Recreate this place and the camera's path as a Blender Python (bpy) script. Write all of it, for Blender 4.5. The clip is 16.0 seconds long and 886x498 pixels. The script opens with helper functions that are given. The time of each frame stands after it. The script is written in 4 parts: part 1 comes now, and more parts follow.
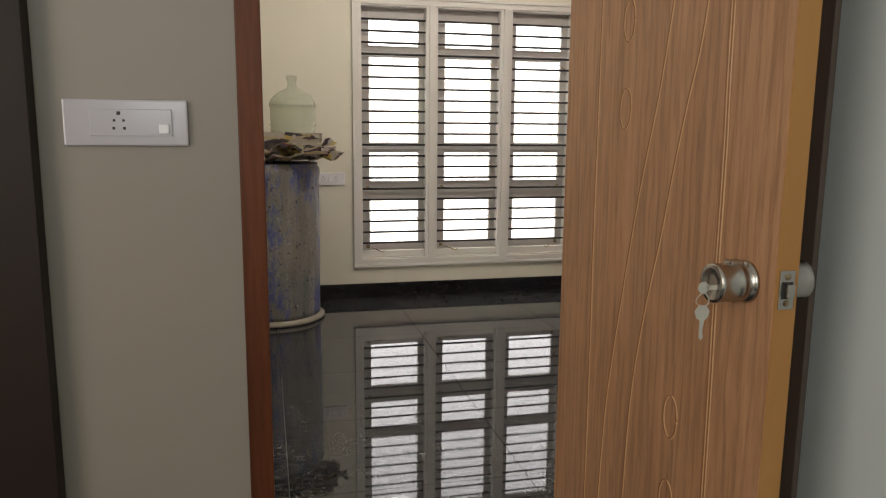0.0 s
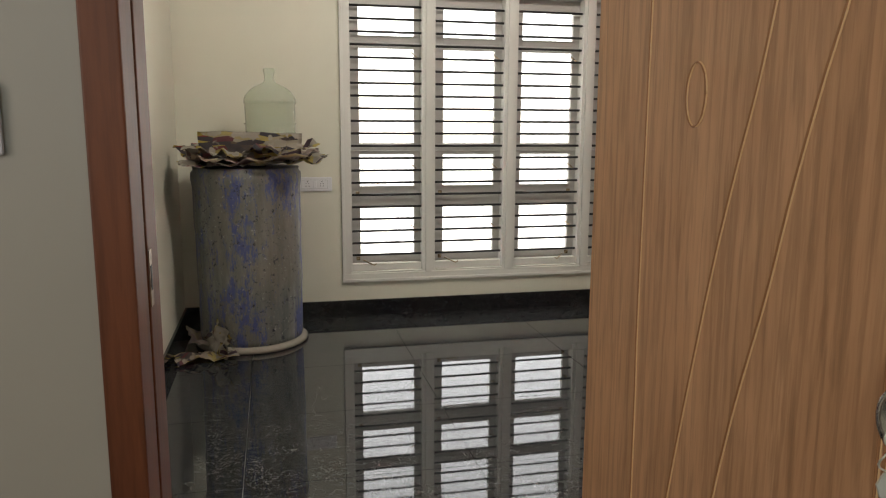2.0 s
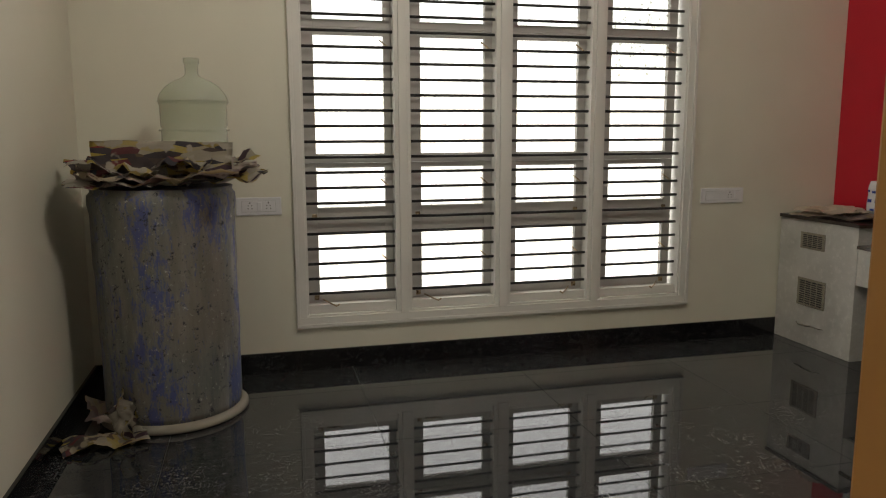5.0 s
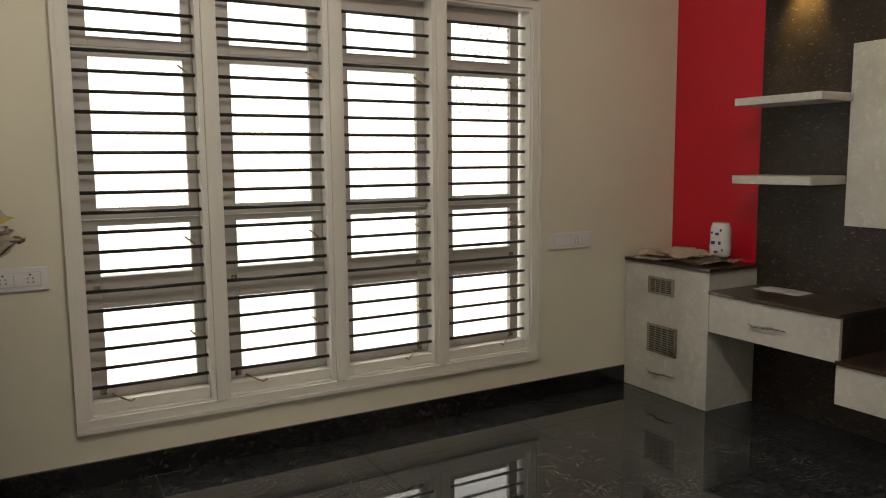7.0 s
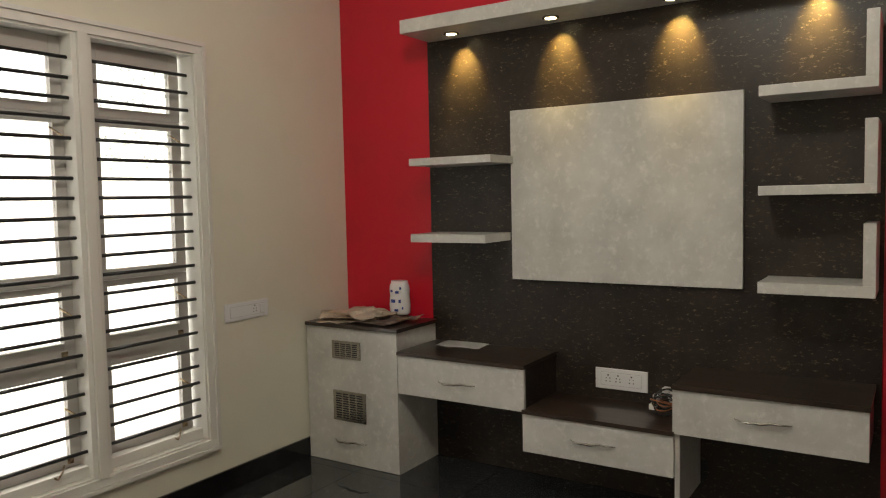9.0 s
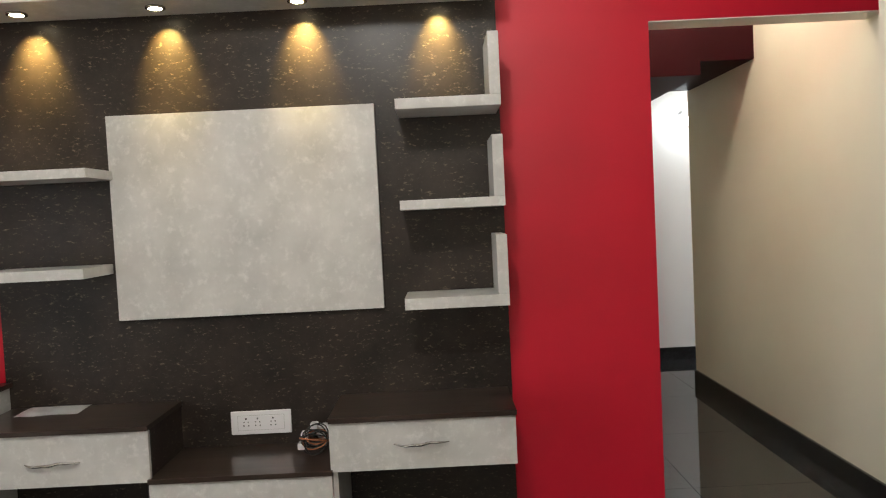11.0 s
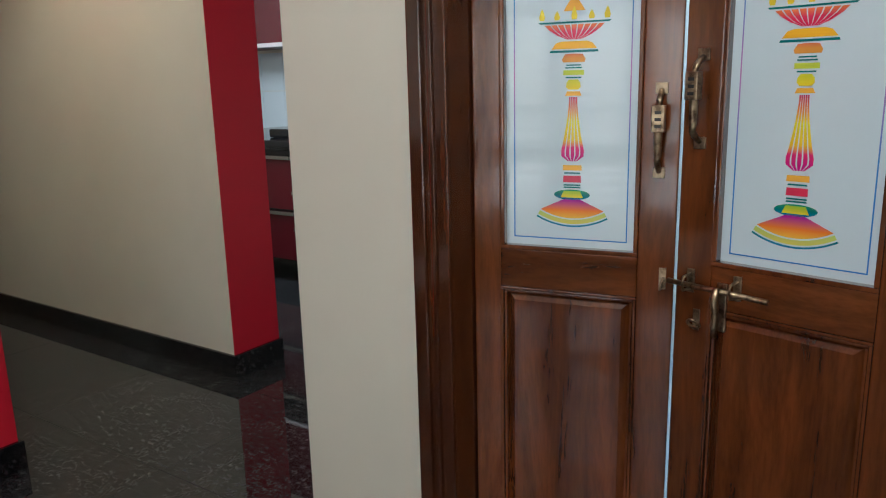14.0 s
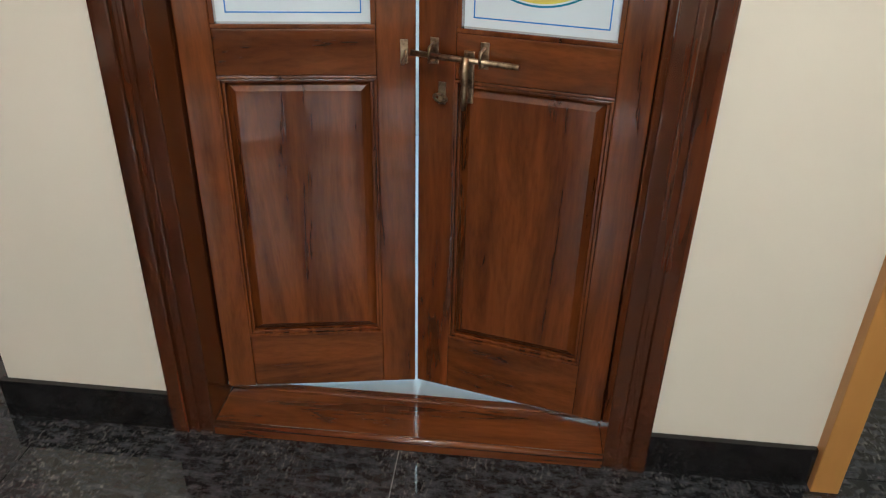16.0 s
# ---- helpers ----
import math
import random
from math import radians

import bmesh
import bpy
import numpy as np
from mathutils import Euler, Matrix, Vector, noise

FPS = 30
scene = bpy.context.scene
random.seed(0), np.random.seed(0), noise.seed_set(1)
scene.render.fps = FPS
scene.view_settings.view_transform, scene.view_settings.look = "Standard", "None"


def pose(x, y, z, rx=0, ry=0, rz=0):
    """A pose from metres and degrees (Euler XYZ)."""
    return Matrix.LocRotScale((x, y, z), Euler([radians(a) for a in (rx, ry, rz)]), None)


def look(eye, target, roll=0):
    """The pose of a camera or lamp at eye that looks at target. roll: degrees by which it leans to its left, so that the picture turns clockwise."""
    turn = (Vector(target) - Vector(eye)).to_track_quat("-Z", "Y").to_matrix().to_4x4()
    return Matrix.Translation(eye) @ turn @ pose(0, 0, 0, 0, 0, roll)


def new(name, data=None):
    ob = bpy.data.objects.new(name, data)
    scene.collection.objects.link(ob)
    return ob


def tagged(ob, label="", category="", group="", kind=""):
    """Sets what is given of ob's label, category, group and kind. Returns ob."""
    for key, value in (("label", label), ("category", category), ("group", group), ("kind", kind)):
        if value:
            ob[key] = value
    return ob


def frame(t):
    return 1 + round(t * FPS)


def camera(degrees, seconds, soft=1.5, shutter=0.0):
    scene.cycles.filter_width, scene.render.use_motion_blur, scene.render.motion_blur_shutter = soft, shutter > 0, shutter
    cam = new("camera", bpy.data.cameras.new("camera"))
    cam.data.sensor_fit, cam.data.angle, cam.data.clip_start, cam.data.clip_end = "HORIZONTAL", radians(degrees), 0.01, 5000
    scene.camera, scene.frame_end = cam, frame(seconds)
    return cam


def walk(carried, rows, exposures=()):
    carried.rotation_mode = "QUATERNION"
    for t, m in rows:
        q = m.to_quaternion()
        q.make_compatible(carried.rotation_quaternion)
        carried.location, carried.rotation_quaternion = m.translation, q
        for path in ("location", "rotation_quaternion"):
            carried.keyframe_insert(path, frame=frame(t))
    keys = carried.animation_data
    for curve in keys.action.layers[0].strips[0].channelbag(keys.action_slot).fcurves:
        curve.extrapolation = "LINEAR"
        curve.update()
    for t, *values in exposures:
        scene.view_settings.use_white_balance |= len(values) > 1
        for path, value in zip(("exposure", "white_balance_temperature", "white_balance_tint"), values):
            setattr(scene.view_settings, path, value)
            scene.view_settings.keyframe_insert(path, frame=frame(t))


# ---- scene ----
cam = camera(61.5, 16.0, soft=1.15)
EXPOSURES = [(0.0, 0.02, 6800, 12), (1.5, 0.1, 6900, 12), (2.5, 0.0, 6100, 0), (3.2, -0.1, 5850, -5), (5.3, -0.62, 7000, 8), (6.5, -0.5, 7200, 8), (7.5, -0.5, 7100, 7), (8.0, -1.27, 7200, 5),
             (8.2, -1.1, 7200, 5), (10.3, 0.45, 6400, 10), (12.0, 0.42, 6300, 8), (13.0, 0.33, 6000, 8), (14.0, -0.05, 5900, 8), (15.5, 0.1, 6300, 10), (16.0, 0.5, 6300, 10)]
PATH = [
    (0, (0.635, -0.025, 1.168), (1.093, 1.895, 0.842), 0.5),
    (0.5, (0.655, 0.079, 1.161), (1.106, 1.999, 0.831), 0.5),
    (1, (0.694, 0.205, 1.155), (1.141, 2.126, 0.824), 0.4),
    (1.5, (0.758, 0.36, 1.162), (1.202, 2.282, 0.832), 0.4),
    (2, (0.805, 0.475, 1.165), (1.245, 2.398, 0.837), 0.3),
    (2.5, (0.837, 0.61, 1.161), (1.272, 2.534, 0.831), 0.0),
    (3, (0.86, 0.785, 1.168), (1.29, 2.71, 0.835), -0.0),
    (5.3, (1.053, 1.437, 1.147), (1.551, 3.35, 0.843), -0.3),
    (5.5, (1.053, 1.493, 1.154), (1.595, 3.392, 0.838), -0.5),
    (6, (1.023, 1.67, 1.169), (1.713, 3.518, 0.842), -0.7),
    (6.5, (1.037, 1.855, 1.2), (1.878, 3.644, 0.901), -0.5),
    (7, (1.101, 1.948, 1.221), (2.066, 3.684, 0.986), -0.5),
    (7.5, (1.124, 2.046, 1.249), (2.263, 3.681, 1.078), -0.3),
    (8, (1.121, 2.144, 1.283), (2.466, 3.619, 1.163), -1.3),
    (8.2, (1.099, 2.189, 1.303), (2.527, 3.583, 1.181), -1.7),
    (10.3, (1.268, 2.538, 1.287), (3.209, 3.013, 1.208), -0.3),
    (10.5, (1.303, 2.576, 1.281), (3.271, 2.926, 1.21), -0.9),
    (11, (1.373, 2.69, 1.274), (3.371, 2.685, 1.179), -2.8),
    (11.5, (1.47, 2.74, 1.269), (3.439, 2.425, 1.12), -3.3),
    (12, (1.604, 2.758, 1.268), (3.489, 2.129, 1.046), -2.9),
    (12.5, (1.657, 2.772, 1.26), (3.407, 1.845, 0.979), -1.8),
    (13, (1.708, 2.804, 1.257), (3.295, 1.632, 0.929), -1.3),
    (13.5, (1.77, 2.859, 1.238), (3.143, 1.453, 0.864), -1.5),
    (14, (1.818, 2.928, 1.216), (2.917, 1.315, 0.779), -1.4),
    (14.5, (1.883, 2.931, 1.201), (2.713, 1.193, 0.664), -2.1),
    (15, (1.964, 2.896, 1.193), (2.546, 1.099, 0.535), -2.2),
    (15.5, (2.026, 2.866, 1.185), (2.355, 1.08, 0.347), -0.5),
    (16, (2.065, 2.838, 1.171), (2.225, 1.099, 0.195), 1.3),
]
walk(cam, [(t, look(eye, target, roll)) for t, eye, target, roll in PATH], EXPOSURES)

# world, sun and large lights
world = bpy.data.worlds.new("world")
scene.world = world
world.use_nodes = True
wn = world.node_tree
sky = wn.nodes.new("ShaderNodeTexSky")
sky.sky_type, sky.sun_disc, sky.sun_elevation, sky.sun_rotation = "NISHITA", False, radians(50), radians(-20)
wn.links.new(sky.outputs[0], wn.nodes["Background"].inputs[0])
wn.nodes["Background"].inputs[1].default_value = 0.12


def lamp(name, kind, m, energy, color=(1, 1, 1), **more):
    data = bpy.data.lights.new(name, kind)
    data.energy, data.color = energy, color
    for key, value in more.items():
        if key == "size":
            data.size = value
        elif key == "size_y":
            data.shape, data.size_y = "RECTANGLE", value
        elif key == "radius":
            data.shadow_soft_size = value
        elif key == "angle":
            data.angle = value
        elif key == "spot":
            data.spot_size, data.spot_blend = value
    ob = new(name, data)
    ob.matrix_world = m
    return ob


lamp("sun", "SUN", look((0, 0, 8), (1.5, -4, 0)), 1.0, (1, 0.96, 0.9), angle=radians(12))
lamp("window_daylight", "AREA", look((2.28, 5.34, 1.12), (2.28, 0, 1.12)), 54, (1.0, 0.985, 0.95), size=2.5, size_y=2.1)
# cool lamp added out of view to brighten the hall's pale wall
lamp("hall_side_daylight", "AREA", look((0.2, -1.5, 1.8), (1.5, 0.5, 1.2)), 14, (0.84, 0.95, 1.0), size=0.5, size_y=1.2)
# warm fill added inside the hall for the door leaf, no known source
lamp("hall_daylight", "AREA", look((-1.2, -0.4, 1.5), (1.5, 0.9, 1.1)), 27, (1.0, 0.92, 0.84), size=1.4, size_y=1.4)
lamp("passage_tube", "AREA", look((6.85, 0.32, 2.25), (7.0, 0.7, 0.6)), 8, (1.0, 0.97, 0.9), size=0.5, size_y=0.12)
# fill added under the ceiling to make up for the weakened window lamp
lamp("room_bulb", "POINT", pose(1.9, 3.0, 2.75), 66, (1.0, 0.96, 0.90), radius=0.12)
# warm fill added to brighten the passage wall, no bulb known here
lamp("passage_bulb", "POINT", pose(4.9, 1.45, 2.7), 25, (1.0, 0.93, 0.74), radius=0.08)
# area fill added over the units so the kitchen isn't black
lamp("kitchen_daylight", "AREA", look((5.2, 0.2, 2.3), (5.2, -0.8, 0.7)), 34, (0.95, 0.98, 1.0), size=0.7, size_y=0.7)
# unseen fill added to brighten the gaps of the double door
lamp("shrine_lamp", "AREA", look((2.2, 0.3, 2.3), (2.2, 0.9, 0.3)), 34, (0.74, 0.90, 1.0), size=1.2, size_y=0.7)
for n, y in enumerate((4.195, 3.69, 3.172, 2.659)):
    lamp("downlight_beam", "SPOT", look((4.160, y, 2.066), (4.250, y, 1.925)), 34, (1.0, 0.70, 0.20), radius=0.012, spot=(radians(70), 1.0))

# materials


def material(name, color=(0.5, 0.5, 0.5), rough=0.5, metal=0.0, **more):
    m = bpy.data.materials.new(name)
    m.use_nodes = True
    b = m.node_tree.nodes["Principled BSDF"]
    b.inputs["Base Color"].default_value = (*color, 1)
    b.inputs["Roughness"].default_value = rough
    b.inputs["Metallic"].default_value = metal
    for key, value in more.items():
        b.inputs[key.replace("_", " ")].default_value = value
    return m


def add(m, kind, **values):
    n = m.node_tree.nodes.new("ShaderNode" + kind)
    for key, value in values.items():
        n.inputs[key.replace("_", " ")].default_value = value
    return n


def link(m, a, out, b, into):
    m.node_tree.links.new(a.outputs[out], b.inputs[into])


def ramp(m, source, stops, out=0):
    r = m.node_tree.nodes.new("ShaderNodeValToRGB")
    e = r.color_ramp.elements
    while len(e) < len(stops):
        e.new(0.5)
    for k, (p, c) in enumerate(stops):
        e[k].position, e[k].color = p, (*c, 1)
    link(m, source, out, r, 0)
    return r


def coords(m, scale=(1, 1, 1), rot=(0, 0, 0)):
    c = m.node_tree.nodes.new("ShaderNodeTexCoord")
    g = m.node_tree.nodes.new("ShaderNodeNewGeometry")
    mp = m.node_tree.nodes.new("ShaderNodeMapping")
    mp.inputs["Scale"].default_value, mp.inputs["Rotation"].default_value = scale, rot
    link(m, g, "Position", mp, 0)
    return mp


def noisy(m, scale=(1, 1, 1), size=5.0, detail=6.0, rough=0.6, distortion=0.0):
    n = add(m, "TexNoise", Scale=size, Detail=detail, Roughness=rough, Distortion=distortion)
    link(m, coords(m, scale), 0, n, 0)
    return n


def bump(m, source, out=0, strength=0.2, distance=0.002):
    b = add(m, "Bump", Strength=strength, Distance=distance)
    link(m, source, out, b, "Height")
    link(m, b, 0, m.node_tree.nodes["Principled BSDF"], "Normal")
    return b


def blend(m, factor, a, b, mode="MIX", out=0):
    x = m.node_tree.nodes.new("ShaderNodeMix")
    x.data_type, x.blend_type = "RGBA", mode
    if isinstance(factor, float):
        x.inputs[0].default_value = factor
    else:
        link(m, factor, out, x, 0)
    for k, v in ((6, a), (7, b)):
        if isinstance(v, tuple):
            x.inputs[k].default_value = (*v, 1)
        else:
            m.node_tree.links.new(v.outputs[2] if v.bl_idname == "ShaderNodeMix" else v.outputs[0], x.inputs[k])
    return x


def base(m, node):
    m.node_tree.links.new(node.outputs[2] if node.bl_idname == "ShaderNodeMix" else node.outputs[0], m.node_tree.nodes["Principled BSDF"].inputs["Base Color"])


def paint(name, color, rough=0.45, vary=0.08):
    m = material(name, color, rough)
    big = noisy(m, size=1.3, detail=3)
    low = tuple(c * (1 - vary) for c in color)
    base(m, ramp(m, big, [(0.3, low), (0.7, color)]))
    bump(m, noisy(m, size=60, detail=4), strength=0.12, distance=0.0015)
    return m


def granite(name, low, mid, speck, rough=0.07):
    m = material(name, mid, rough)
    g = m.node_tree.nodes.new("ShaderNodeObjectInfo")
    wav = noisy(m, scale=(0.75, 1.5, 1.0), size=34, detail=8, rough=0.72)
    c1 = ramp(m, wav, [(0.40, low), (0.53, mid), (0.68, tuple(v * 2.1 for v in mid))])
    fine = noisy(m, scale=(1.6, 0.8, 1), size=85, detail=4, rough=0.6)
    c2 = ramp(m, fine, [(0.52, (0, 0, 0)), (0.70, (0.62, 0.62, 0.62))])
    patch = noisy(m, scale=(1.3, 0.8, 1), size=6, detail=5, rough=0.65)
    c3 = blend(m, ramp(m, patch, [(0.44, (0.12, 0.12, 0.12)), (0.60, (1, 1, 1))]), (0.0, 0.0, 0.0), c2)
    out = m.node_tree.nodes.new("ShaderNodeMix")
    out.data_type = "RGBA"
    m.node_tree.links.new(c3.outputs[2], out.inputs[0])
    m.node_tree.links.new(c1.outputs[0], out.inputs[6])
    out.inputs[7].default_value = (*speck, 1)
    tint = ramp(m, g, [(0.0, (0.8, 0.8, 0.8)), (1.0, (1.15, 1.12, 1.1))], out=5)
    base(m, blend(m, 1.0, out, tint, "MULTIPLY"))
    r = ramp(m, noisy(m, size=3, detail=5), [(0.35, (rough * 0.7,) * 3), (0.7, (rough * 1.7,) * 3)])
    link(m, r, 0, m.node_tree.nodes["Principled BSDF"], "Roughness")
    bump(m, noisy(m, size=24, detail=4), strength=0.003, distance=0.001)
    return m


def wood(name, dark, light, rough=0.18, axis="z", size=6.0, coat=0.6, bands=14.0, large_mix=0.35, run=0.07, swirl=0.8):
    scale = {"z": (1, 1, run), "x": (run, 1, 1), "y": (1, run, 1)}[axis]
    m = material(name, dark, rough, Coat_Weight=coat, Coat_Roughness=0.08)
    n = noisy(m, scale=scale, size=size, detail=8, rough=0.65, distortion=swirl)
    w = add(m, "TexWave", Scale=bands, Distortion=9.0, Detail=4.0, Detail_Scale=1.5, Detail_Roughness=0.6)
    link(m, coords(m, tuple(0.5 * v for v in scale), (0.05, 0.08, 0.4)), 0, w, 0)
    mid = tuple((a + b) / 2 for a, b in zip(dark, light))
    c1 = ramp(m, n, [(0.3, dark), (0.5, mid), (0.72, light)])
    c2 = ramp(m, w, [(0.0, (0.62, 0.58, 0.55)), (0.5, (1, 1, 1))])
    mixed = blend(m, 0.55, c1, c2, "MULTIPLY")
    pores = ramp(m, noisy(m, scale=scale, size=130, detail=3), [(0.35, (0.72, 0.7, 0.68)), (0.55, (1, 1, 1))])
    large = ramp(m, noisy(m, scale=tuple(max(0.25, v) for v in scale), size=3.2, detail=3, distortion=1.5), [(0.3, (0.55, 0.5, 0.48)), (0.5, (0.95, 0.95, 0.95)), (0.72, (1.5, 1.4, 1.3))])
    base(m, blend(m, large_mix, blend(m, 0.6, mixed, pores, "MULTIPLY"), large, "MULTIPLY"))
    bump(m, noisy(m, scale=scale, size=90, detail=4), strength=0.12, distance=0.001)
    return m


CREAM = paint("cream_wall_paint", (0.72, 0.69, 0.585))
WHITE = paint("white_ceiling_paint", (0.8, 0.8, 0.78))
RED = paint("red_wall_paint", (0.57, 0.008, 0.028), 0.42, 0.1)
PALE = paint("pale_blue_paint", (0.60, 0.66, 0.66))
# tan-cream darkened so the hall's dim light sits in the colour
HALL_DIM = paint("dimmed_tan_cream_paint", (0.28, 0.245, 0.205))
GRANITE = granite("black_granite", (0.005, 0.006, 0.007), (0.028, 0.030, 0.034), (0.21, 0.205, 0.19), 0.022)
GRANITE.node_tree.nodes["Principled BSDF"].inputs["IOR"].default_value = 1.6
SKIRT = granite("black_granite_skirting", (0.004, 0.004, 0.005), (0.010, 0.010, 0.011), (0.055, 0.055, 0.055), 0.12)
JOINT = material("grey_grout", (0.24, 0.24, 0.23), 0.6)
TEAK = wood("polished_teak", (0.068, 0.018, 0.005), (0.190, 0.053, 0.013), 0.12, size=11, coat=1.0, large_mix=0.55, bands=6.0, run=0.13, swirl=1.6)
TEAK_RAIL = wood("polished_teak_cross_grain", (0.066, 0.018, 0.005), (0.190, 0.055, 0.014), 0.12, size=11, axis="x", coat=1.0, large_mix=0.55, bands=6.0, run=0.13, swirl=1.6)
TEAK_DARK = wood("dark_polished_teak", (0.032, 0.009, 0.003), (0.112, 0.030, 0.009), 0.14, coat=1.0, large_mix=0.6)
JAMB = wood("red_brown_frame_wood", (0.085, 0.024, 0.009), (0.150, 0.046, 0.016), 0.45, size=9, coat=0.0)
JAMB.node_tree.nodes["Principled BSDF"].inputs["Specular IOR Level"].default_value = 0.25
OAK = wood("oak_door_laminate", (0.37, 0.190, 0.095), (0.50, 0.275, 0.148), 0.42, size=30, coat=0.05, bands=62, large_mix=0.12)
# shade and highlight of the carved lines, as two plain colours
GROOVE_SHADE = material("groove_shade", (0.26, 0.115, 0.045), 0.5)
GROOVE_GLINT = material("groove_glint", (0.60, 0.38, 0.20), 0.4)
EDGE = material("ochre_edge_paint", (0.42, 0.20, 0.055), 0.35)
base(EDGE, ramp(EDGE, noisy(EDGE, scale=(1, 1, 0.2), size=7), [(0.3, (0.37, 0.17, 0.045)), (0.7, (0.44, 0.22, 0.06))]))
BROWN = material("dark_brown_laminate", (0.020, 0.012, 0.009), 0.5, Specular_IOR_Level=0.25)
FRAME = paint("white_window_enamel", (0.72, 0.70, 0.66), 0.25, 0.05)
# white enamel greyed: the backlit sashes' shade is put into the colour
SASH = paint("shaded_white_sash_enamel", (0.48, 0.455, 0.43), 0.35, 0.08)
BAR = material("black_grille_bar", (0.012, 0.011, 0.011), 0.35)
STEEL = material("brushed_steel", (0.45, 0.43, 0.40), 0.27, 1.0)
BRASS = material("aged_brass", (0.36, 0.27, 0.17), 0.35, 1.0)
base(BRASS, ramp(BRASS, noisy(BRASS, size=60), [(0.35, (0.12, 0.08, 0.05)), (0.6, (0.48, 0.37, 0.24))]))
PLASTIC = material("white_plastic", (0.74, 0.73, 0.75), 0.16)
# white plastic greyed so the hall plate carries its shade in the colour
DIM_PLASTIC = material("dimmed_white_plastic", (0.46, 0.44, 0.47), 0.16)
HOLE = material("dark_hole", (0.02, 0.02, 0.02), 0.6)
MAROON = material("maroon_laminate", (0.10, 0.006, 0.012), 0.25)
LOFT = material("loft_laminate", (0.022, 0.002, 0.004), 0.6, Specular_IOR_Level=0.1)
GREY = material("grey_laminate", (0.42, 0.42, 0.41), 0.3)
BLACK = material("black_gloss", (0.012, 0.012, 0.013), 0.12)
CREAMDOOR = material("cream_door_skin", (0.62, 0.52, 0.33), 0.4)
GLASS = material("window_glass", (0.82, 0.805, 0.795), 0.02, Transmission_Weight=1.0, IOR=1.45)
bump(GLASS, noisy(GLASS, size=28, detail=3), strength=0.12, distance=0.001)
FROST = material("frosted_door_glass", (0.60, 0.72, 0.78), 0.35, Coat_Weight=1.0, Coat_Roughness=0.02)
# dotted glass stands in for the perforated wall outside, which isn't built
JALI_GLASS = material("jali_view_glass", (0.8, 0.8, 0.78), 0.25, Transmission_Weight=0.9, IOR=1.3)
_dots = add(JALI_GLASS, "TexVoronoi", Scale=34.0)
link(JALI_GLASS, coords(JALI_GLASS, (1, 1, 1)), 0, _dots, 0)
base(JALI_GLASS, ramp(JALI_GLASS, _dots, [(0.15, (0.36, 0.36, 0.33)), (0.45, (0.9, 0.9, 0.87))]))
BULB = material("warm_led", (1, 0.9, 0.7), 0.5, Emission_Color=(1, 0.82, 0.5, 1), Emission_Strength=14.0)

LAM = material("light_grey_laminate", (0.6, 0.59, 0.56), 0.3)
base(LAM, blend(LAM, ramp(LAM, noisy(LAM, size=30, detail=7, rough=0.7), [(0.52, (0, 0, 0)), (0.80, (0.8, 0.8, 0.8))]),
                ramp(LAM, noisy(LAM, size=6, detail=7), [(0.3, (0.43, 0.42, 0.40)), (0.7, (0.58, 0.565, 0.54))]), (0.74, 0.72, 0.69)))
DARK = material("bronze_black_laminate", (0.03, 0.025, 0.02), 0.36, Specular_IOR_Level=0.32)
base(DARK, blend(DARK, ramp(DARK, noisy(DARK, scale=(1, 1, 2.4), size=42, detail=5, rough=0.7), [(0.58, (0, 0, 0)), (0.76, (0.8, 0.8, 0.8))]),
                 ramp(DARK, noisy(DARK, size=5, detail=8, rough=0.7), [(0.35, (0.014, 0.0105, 0.009)), (0.7, (0.040, 0.029, 0.023))]), (0.26, 0.20, 0.15)))
bump(DARK, noisy(DARK, scale=(1, 1, 2.4), size=40, detail=4), strength=0.15, distance=0.002)
TOP = wood("dark_brown_worktop", (0.014, 0.009, 0.007), (0.060, 0.038, 0.028), 0.28, axis="y", size=14, coat=0.3)

DRUM = material("grey_drum_plastic", (0.2, 0.2, 0.19), 0.6)
_streak = noisy(DRUM, scale=(1, 1, 0.16), size=13, detail=8, rough=0.7)
_greys = ramp(DRUM, _streak, [(0.28, (0.075, 0.088, 0.088)), (0.5, (0.165, 0.170, 0.160)), (0.75, (0.31, 0.31, 0.30))])
_blue = ramp(DRUM, noisy(DRUM, scale=(1, 1, 0.3), size=7, detail=10, rough=0.85), [(0.51, (0, 0, 0)), (0.56, (0.85, 0.85, 0.85))])
_withblue = blend(DRUM, _blue, blend(DRUM, ramp(DRUM, noisy(DRUM, scale=(1, 1, 0.4), size=4.5, detail=5), [(0.42, (0, 0, 0)), (0.60, (0.5, 0.5, 0.5))]), _greys, (0.19, 0.155, 0.115)), (0.055, 0.080, 0.26))
_flake = ramp(DRUM, noisy(DRUM, size=55, detail=6, rough=0.75), [(0.62, (0, 0, 0)), (0.65, (1, 1, 1))])
_chips = ramp(DRUM, noisy(DRUM, size=34, detail=7, rough=0.8), [(0.39, (1, 1, 1)), (0.42, (0, 0, 0))])
base(DRUM, blend(DRUM, _chips, blend(DRUM, _flake, _withblue, (0.40, 0.40, 0.38)), (0.02, 0.022, 0.035)))
bump(DRUM, noisy(DRUM, size=30, detail=6), strength=0.3, distance=0.003)
RIM = paint("dusty_drum_rim", (0.27, 0.245, 0.205), 0.7, 0.3)

JAR = material("cloudy_polycarbonate", (0.90, 0.93, 0.86), 0.12, Transmission_Weight=0.82, IOR=1.1)


